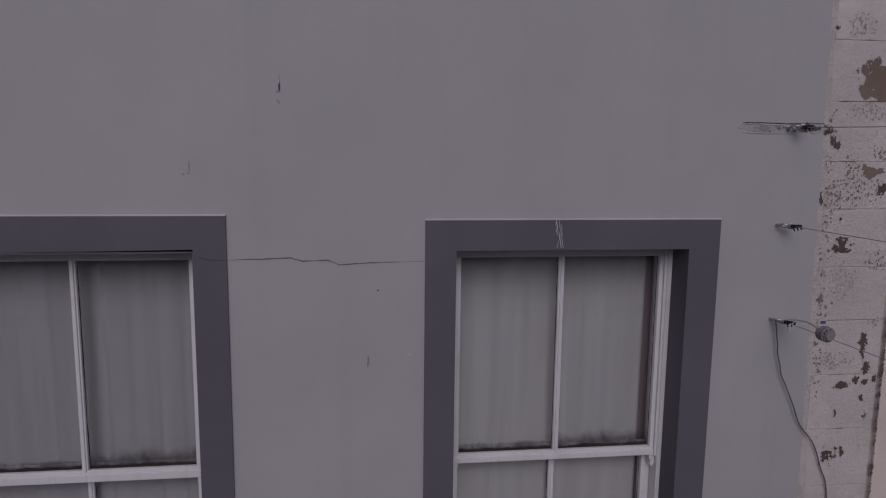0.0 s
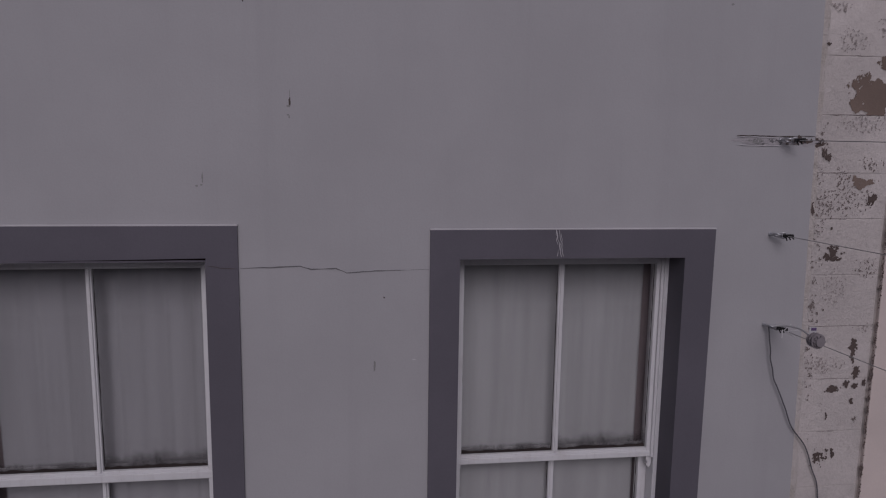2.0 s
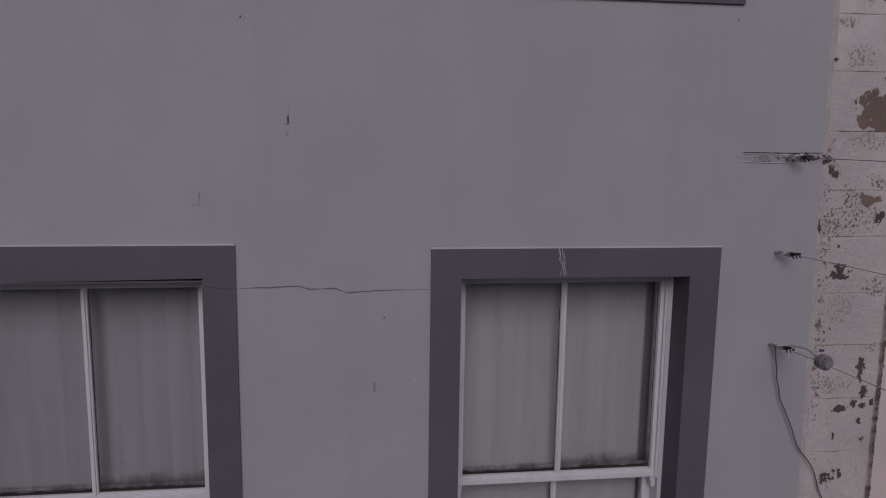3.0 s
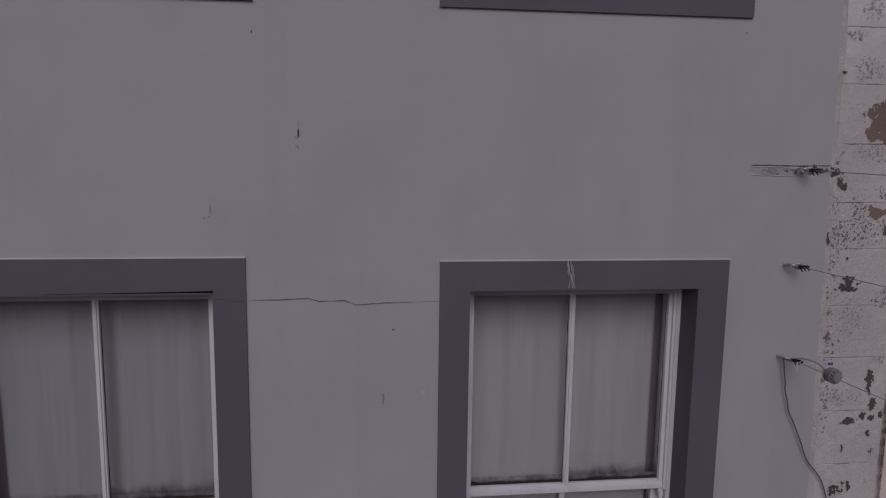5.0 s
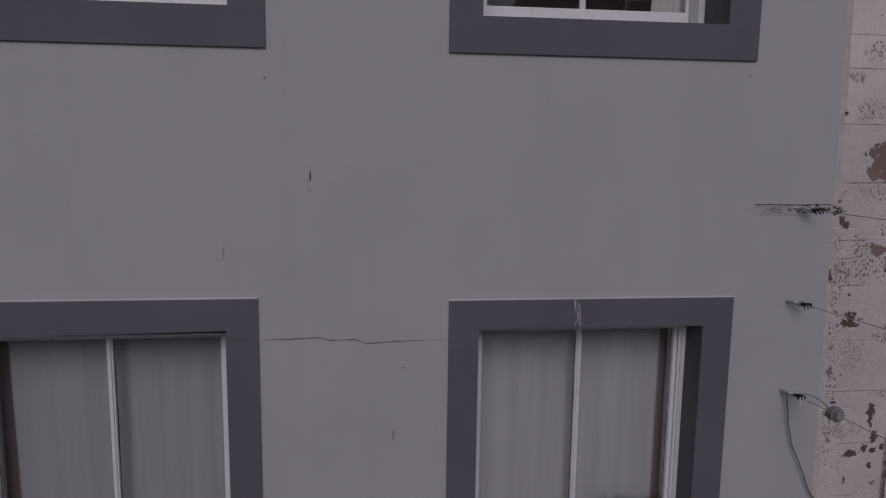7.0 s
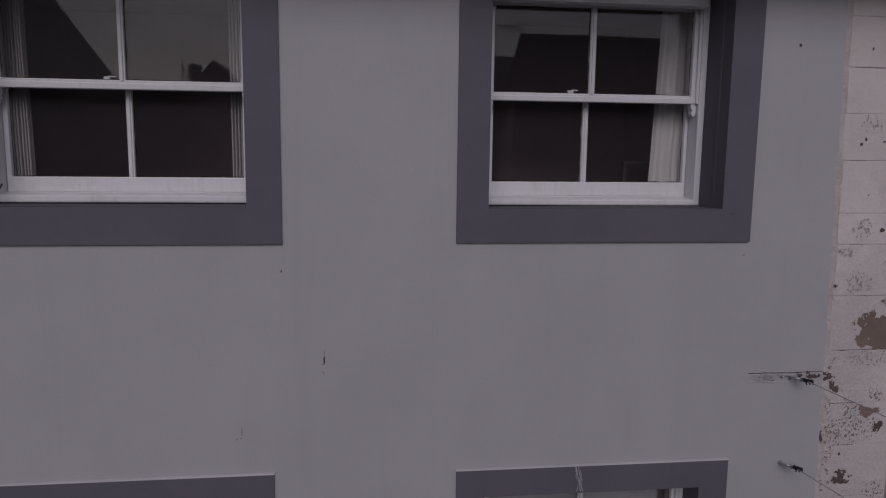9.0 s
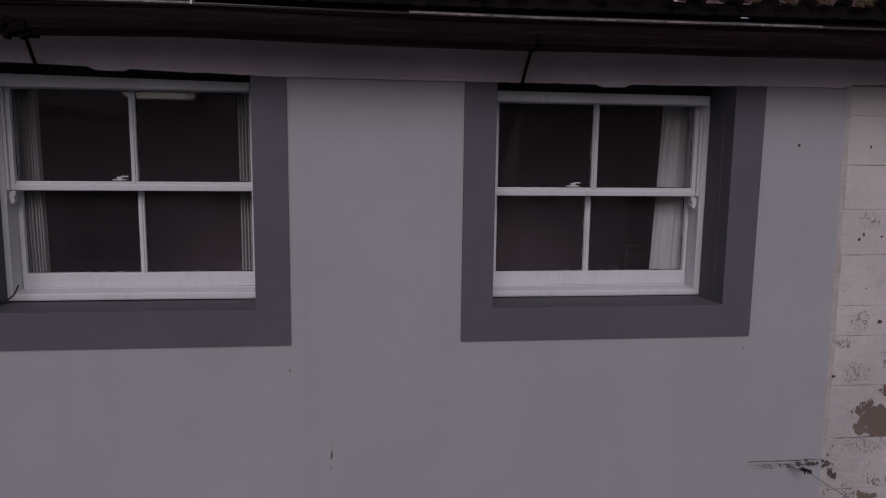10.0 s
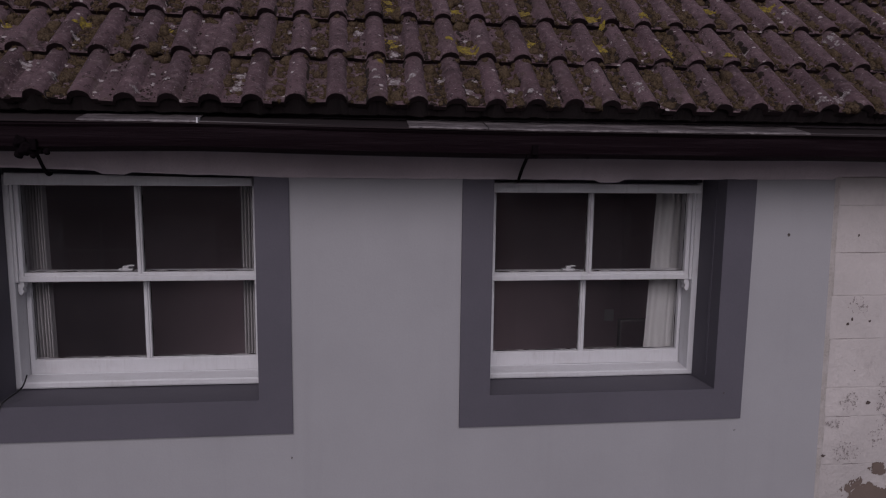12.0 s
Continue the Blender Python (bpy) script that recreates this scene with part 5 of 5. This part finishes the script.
ICO_F = np.array([[v.index for v in f.verts] for f in ico.faces])
ico.free()
lumps_v, lumps_f, tips_v, count = [], [], [], 0
rng = np.random.RandomState(4)


def lump(x, v, r, flat):
    global count
    k = 1 + np.array([0.45 * noise.noise((p[0] * 1.9 + count, p[1] * 1.9, p[2] * 1.9)) + 0.28 * noise.noise((p[0] * 5 + count, p[1] * 5, p[2] * 5)) + 0.14 * noise.noise((p[0] * 13 + count, p[1] * 13, p[2] * 13)) for p in ICO_V])
    loc = ICO_V * k[:, None] * np.array([r * rng.uniform(0.8, 1.25), r * rng.uniform(0.8, 1.3), r * flat])
    base = on_roof(x, v, surface(x, v) + 0.05 * r)
    pts = np.array(base)[None, :] + loc[:, :1] * np.array([[1, 0, 0]]) + loc[:, 1:2] * np.array(UP_SLOPE)[None, :] + loc[:, 2:] * np.array(NORMAL)[None, :]
    lumps_v.append(pts)
    lumps_f.append(ICO_F + count * len(ICO_V))
    # short shoots all over the upper side
    some = pts[ICO_F[rng.randint(0, len(ICO_F), int(30 + 6000 * r))]]
    a, b = rng.uniform(0, 1, (2, len(some), 1))
    foot = some[:, 0] * (1 - np.sqrt(a)) + some[:, 1] * np.sqrt(a) * (1 - b) + some[:, 2] * np.sqrt(a) * b
    way = foot - np.array(base)
    way = way / np.linalg.norm(way, axis=1, keepdims=True) + rng.normal(0, 0.45, foot.shape)
    side = np.cross(way, rng.normal(0, 1, foot.shape))
    side = side / (np.linalg.norm(side, axis=1, keepdims=True) + 1e-9) * rng.uniform(0.0008, 0.0016, (len(foot), 1))
    tips_v.append(np.stack([foot - side, foot + side, foot + way * rng.uniform(0.002, 0.0055, (len(foot), 1))], 1).reshape(-1, 3))
    count += 1


# lichen crusts: along the eaves, up the slope, radius
YELLOW_SPOTS = [(-0.291, 0.72, 0.019), (-0.287, 0.647, 0.021), (-0.295, 0.421, 0.013), (-0.281, 0.379, 0.016), (-0.026, 0.657, 0.017), (0.254, 0.652, 0.021), (0.528, 0.623, 0.03), (0.742, 0.615, 0.017), (-0.022, 0.361, 0.034),
                (0.25, 0.431, 0.019), (0.522, 0.403, 0.026), (0.788, 0.404, 0.017), (0.784, 0.361, 0.02), (1.079, 0.746, 0.026), (1.37, 0.787, 0.034), (1.007, 0.32, 0.015), (-1.407, 0.481, 0.021), (-1.673, 0.458, 0.015), (-1.098, 0.45, 0.01)]
PALE_LOW = [(-1.537, 0.21, 0.024), (-1.423, 0.114, 0.013), (-1.246, 0.192, 0.01), (-1.119, 0.17, 0.01), (-1.049, 0.086, 0.01), (-1.143, 0.039, 0.011), (-1.594, 0.26, 0.011), (-0.825, 0.167, 0.021), (-0.825, 0.08, 0.019),
            (-0.822, 0.119, 0.013), (-0.29, 0.151, 0.025), (-0.357, 0.129, 0.011), (-0.228, 0.146, 0.017), (-0.362, 0.18, 0.007), (-0.124, 0.162, 0.015), (0.001, 0.164, 0.01), (-0.032, 0.093, 0.02), (-0.007, 0.054, 0.011),
            (0.122, 0.103, 0.017), (0.18, 0.059, 0.015), (0.286, 0.126, 0.01), (0.45, 0.213, 0.01), (0.402, 0.131, 0.01), (0.588, 0.124, 0.013), (0.593, 0.088, 0.013), (1.27, 0.047, 0.017), (1.351, 0.089, 0.017), (1.381, 0.095, 0.011)]
PALE_HIGH = [(-1.41, 0.368, 0.013), (-1.103, 0.324, 0.01), (-1.105, 0.498, 0.01), (-1.039, 0.393, 0.01), (-0.416, 0.477, 0.02), (-0.577, 0.347, 0.011), (-0.284, 0.314, 0.02), (-0.272, 0.457, 0.011), (-0.673, 0.469, 0.01), (0.271, 0.332, 0.01),
             (0.004, 0.716, 0.011), (-0.004, 0.44, 0.011), (1.534, 0.525, 0.021), (1.533, 0.465, 0.017), (1.61, 0.338, 0.013), (1.398, 0.103, 0.011), (1.398, 0.696, 0.015), (1.109, 0.384, 0.01)]
PALE_SPOTS = PALE_LOW + PALE_HIGH
BARE_SPOTS = YELLOW_SPOTS + PALE_SPOTS


def moss_height(x, v):
    """How thick the moss lies at x and up the slope."""
    k = math.floor(v / GAUGE)
    t = v / GAUGE - k
    trough = first + ROLL * round((x - first) / ROLL)
    d = abs(x - trough)
    wet = 0.42 + 0.7 * noise.noise((trough * 1.3, k * 0.8, 5.0)) + 0.55 * noise.noise((trough * 7, k * 3.0, 8.0)) + 0.5 * noise.noise((x * 9, v * 6, 3.0))
    wet += 0.25 * max(0.0, 1 - abs(t - 0.95) / 0.12) + 0.12 * max(0.0, 1 - t / 0.15) + 0.2 * max(0.0, min(1.0, (x + 0.35) / 1.3))
    wet -= (d / 0.034) ** 2 * 0.5
    for sx, sv, sr in BARE_SPOTS:
        if (x - sx) ** 2 + (v - sv) ** 2 < (sr * 1.1) ** 2:
            return -0.003
    if wet < -0.05:
        return -0.003
    p = (x * 27 + 0.9 * noise.noise((x * 22, v * 22, 1.0)), v * 25 + 0.6 * noise.noise((x * 25, v * 25, 7.0)), 0.0)
    f = noise.voronoi(p)[0]
    cushion = max(0.0, 1 - (f[0] / 0.6) ** 2)
    edge = min(1.0, (wet + 0.05) / 0.3)
    grain = 0.0045 * noise.noise((x * 110, v * 110, 2.0))
    return -0.003 + edge * 0.007 * cushion ** 0.55 + (edge * grain if cushion > 0 else 0.0)


STEP = 0.004
nx, nv = int(4.3 / STEP), int(5.0 * GAUGE / STEP)
grid, moss_v, moss_f = {}, [], []
heights = [[moss_height(-2.1 + i * STEP, j * STEP) for i in range(nx)] for j in range(nv)]


def moss_vertex(i, j):
    if (i, j) not in grid:
        x, v = -2.1 + i * STEP, j * STEP
        grid[i, j] = len(moss_v)
        moss_v.append(on_roof(x, v, surface(x, v) + heights[j][i])[:])
    return grid[i, j]


for j in range(nv - 1):
    if math.floor((j + 1) * STEP / GAUGE) != math.floor(j * STEP / GAUGE):
        continue
    for i in range(nx - 1):
        if max(heights[j][i], heights[j][i + 1], heights[j + 1][i], heights[j + 1][i + 1]) > 0:
            moss_f.append((moss_vertex(i, j), moss_vertex(i + 1, j), moss_vertex(i + 1, j + 1), moss_vertex(i, j + 1)))
moss = raw("moss", moss_v, moss_f, MOSS_BASE, smooth=True)
tagged(moss, "thin dark brown dead moss in the channels of the roof tiles", "moss", kind="stuff")
for k in range(6):
    for i in range(-16, 17):
        trough = first + ROLL * i
        wet = 0.36 + 0.7 * noise.noise((trough * 1.3, k * 0.8, 5.0)) + 0.55 * noise.noise((trough * 7, k * 3.0, 8.0)) + 0.2 * max(0.0, min(1.0, (trough + 0.35) / 1.3))
        laid = []
        for _ in range(90):
            v = (k + rng.uniform(0.03, 0.99)) * GAUGE
            x = trough + max(-0.032, min(0.032, rng.normal(0, 0.02)))
            r = rng.uniform(0.013, 0.027) if len(laid) < 3 else rng.uniform(0.005, 0.014)
            v = max(v, k * GAUGE + r * 1.1)
            grow = wet + 0.5 * noise.noise((x * 9, v * 7, 3.0)) + 0.3 * max(0.0, 1 - abs(v / GAUGE - k - 0.95) / 0.12)
            if grow < 0.26 or any((x - a) ** 2 + (v - b) ** 2 < (0.8 * (r + c)) ** 2 for a, b, c in laid):
                continue
            if any((x - sx) ** 2 + (v - sv) ** 2 < (sr * 0.9 + r) ** 2 for sx, sv, sr in BARE_SPOTS):
                continue
            laid.append((x, v, r))
            lump(x, v, r * 1.05, rng.uniform(0.6, 1.0))
        for _ in range(3):
            lump(trough + rng.normal(0, 0.035), (k + rng.uniform(0.965, 1.0)) * GAUGE, rng.uniform(0.006, 0.012), 0.8)
moss_lumps = raw("moss_lumps", np.concatenate(lumps_v).tolist(), np.concatenate(lumps_f).tolist(), MOSS, smooth=True)
moss_tips = raw("moss_tips", np.concatenate(tips_v).tolist(), np.arange(sum(len(t) for t in tips_v)).reshape(-1, 3).tolist(), MOSS_TIPS)
tagged(moss_tips, "fine olive and brown shoots on the moss lumps", "moss", kind="stuff")
# dead crumbs along the foot of the rolls and behind the tile ends
OCTA_V = np.array([(1, 0, 0), (-1, 0, 0), (0, 1, 0), (0, -1, 0), (0, 0, 1), (0, 0, -0.4)])
OCTA_F = np.array([(0, 2, 4), (2, 1, 4), (1, 3, 4), (3, 0, 4), (2, 0, 5), (1, 2, 5), (3, 1, 5), (0, 3, 5)])
crumb_v, crumb_f = [], []
for _ in range(26000):
    x, v = rng.uniform(-2.1, 2.1), rng.uniform(0.012, 5.0 * GAUGE)
    d = abs((x - first) % ROLL - ROLL / 2)
    t = v / GAUGE - math.floor(v / GAUGE)
    near = max(0.0, 1 - abs(d - 0.042) / 0.012) + 0.9 * max(0.0, 1 - (1 - t) / 0.14) + (0.3 if d > 0.037 else -0.25) + 0.5 * max(0.0, 1 - t / 0.06)
    if near * 0.6 + 0.75 * noise.noise((x * 7, v * 9, 12.0)) + 0.5 * noise.noise((x * 31, v * 31, 15.0)) < 0.42:
        continue
    if any((x - sx) ** 2 + (v - sv) ** 2 < (sr * 0.9) ** 2 for sx, sv, sr in BARE_SPOTS):
        continue
    r = rng.uniform(0.0022, 0.0065)
    loc = OCTA_V * rng.uniform(0.55, 1.3, (6, 3)) * r
    turn = rng.uniform(0, 6.28)
    ca, sa = math.cos(turn), math.sin(turn)
    pts = np.array(on_roof(x, v, surface(x, v)))[None, :] + (loc[:, :1] * ca - loc[:, 1:2] * sa) * np.array([[1, 0, 0]]) + (loc[:, :1] * sa + loc[:, 1:2] * ca) * np.array(UP_SLOPE)[None, :] + loc[:, 2:] * np.array(NORMAL)[None, :]
    crumb_f.append(OCTA_F + 6 * len(crumb_v))
    crumb_v.append(pts)
moss_crumbs = raw("moss_crumbs", np.concatenate(crumb_v).tolist(), np.concatenate(crumb_f).tolist(), MOSS_BASE)
tagged(moss_crumbs, "dark dead moss crumbs along the foot of the tile rolls", "moss", kind="stuff")
tagged(moss_lumps, "rounded moss lumps in the channels and under the tile ends", "moss", kind="stuff")


def lichen(x, v, r, mat, seed):
    """A flat crust with a ragged rim and small crusts beside it."""
    bm = bmesh.new()
    spots = [(x, v, r)] + [(x + r * random.uniform(-1.6, 1.6), v + r * random.uniform(-1.8, 1.8), r * random.uniform(0.2, 0.45)) for _ in range(5)]
    for m, (cx, cv, cr) in enumerate(spots):
        n = 22
        ring, ring2 = [], []
        for i in range(n):
            a = 2 * math.pi * i / n
            q = cr * (1 + 0.55 * noise.noise((math.cos(a) * 1.8, math.sin(a) * 1.8, seed + m)) + 0.35 * noise.noise((math.cos(a) * 5, math.sin(a) * 5, seed + m)))
            for store, f, lift in ((ring, 1.0, 0.0005), (ring2, 0.75, 0.0025)):
                xx, vv = cx + q * f * math.cos(a), cv + q * f * math.sin(a)
                store.append(bm.verts.new(on_roof(xx, vv, surface(xx, vv) + lift + 0.0025)))
        mid = bm.verts.new(on_roof(cx, cv, surface(cx, cv) + 0.005))
        for i in range(n):
            j = (i + 1) % n
            bm.faces.new((ring[i], ring[j], ring2[j], ring2[i]))
            bm.faces.new((ring2[i], ring2[j], mid))
    return part("lichen", bm, mat, roof, "", True)


for k, (x, v, r) in enumerate(YELLOW_SPOTS):
    lichen(x, v, r, YELLOW_LICHEN, k * 1.7)
for k, (x, v, r) in enumerate(PALE_SPOTS):
    lichen(x, v, r * 0.8, WHITE_LICHEN, 50 + k * 1.7)
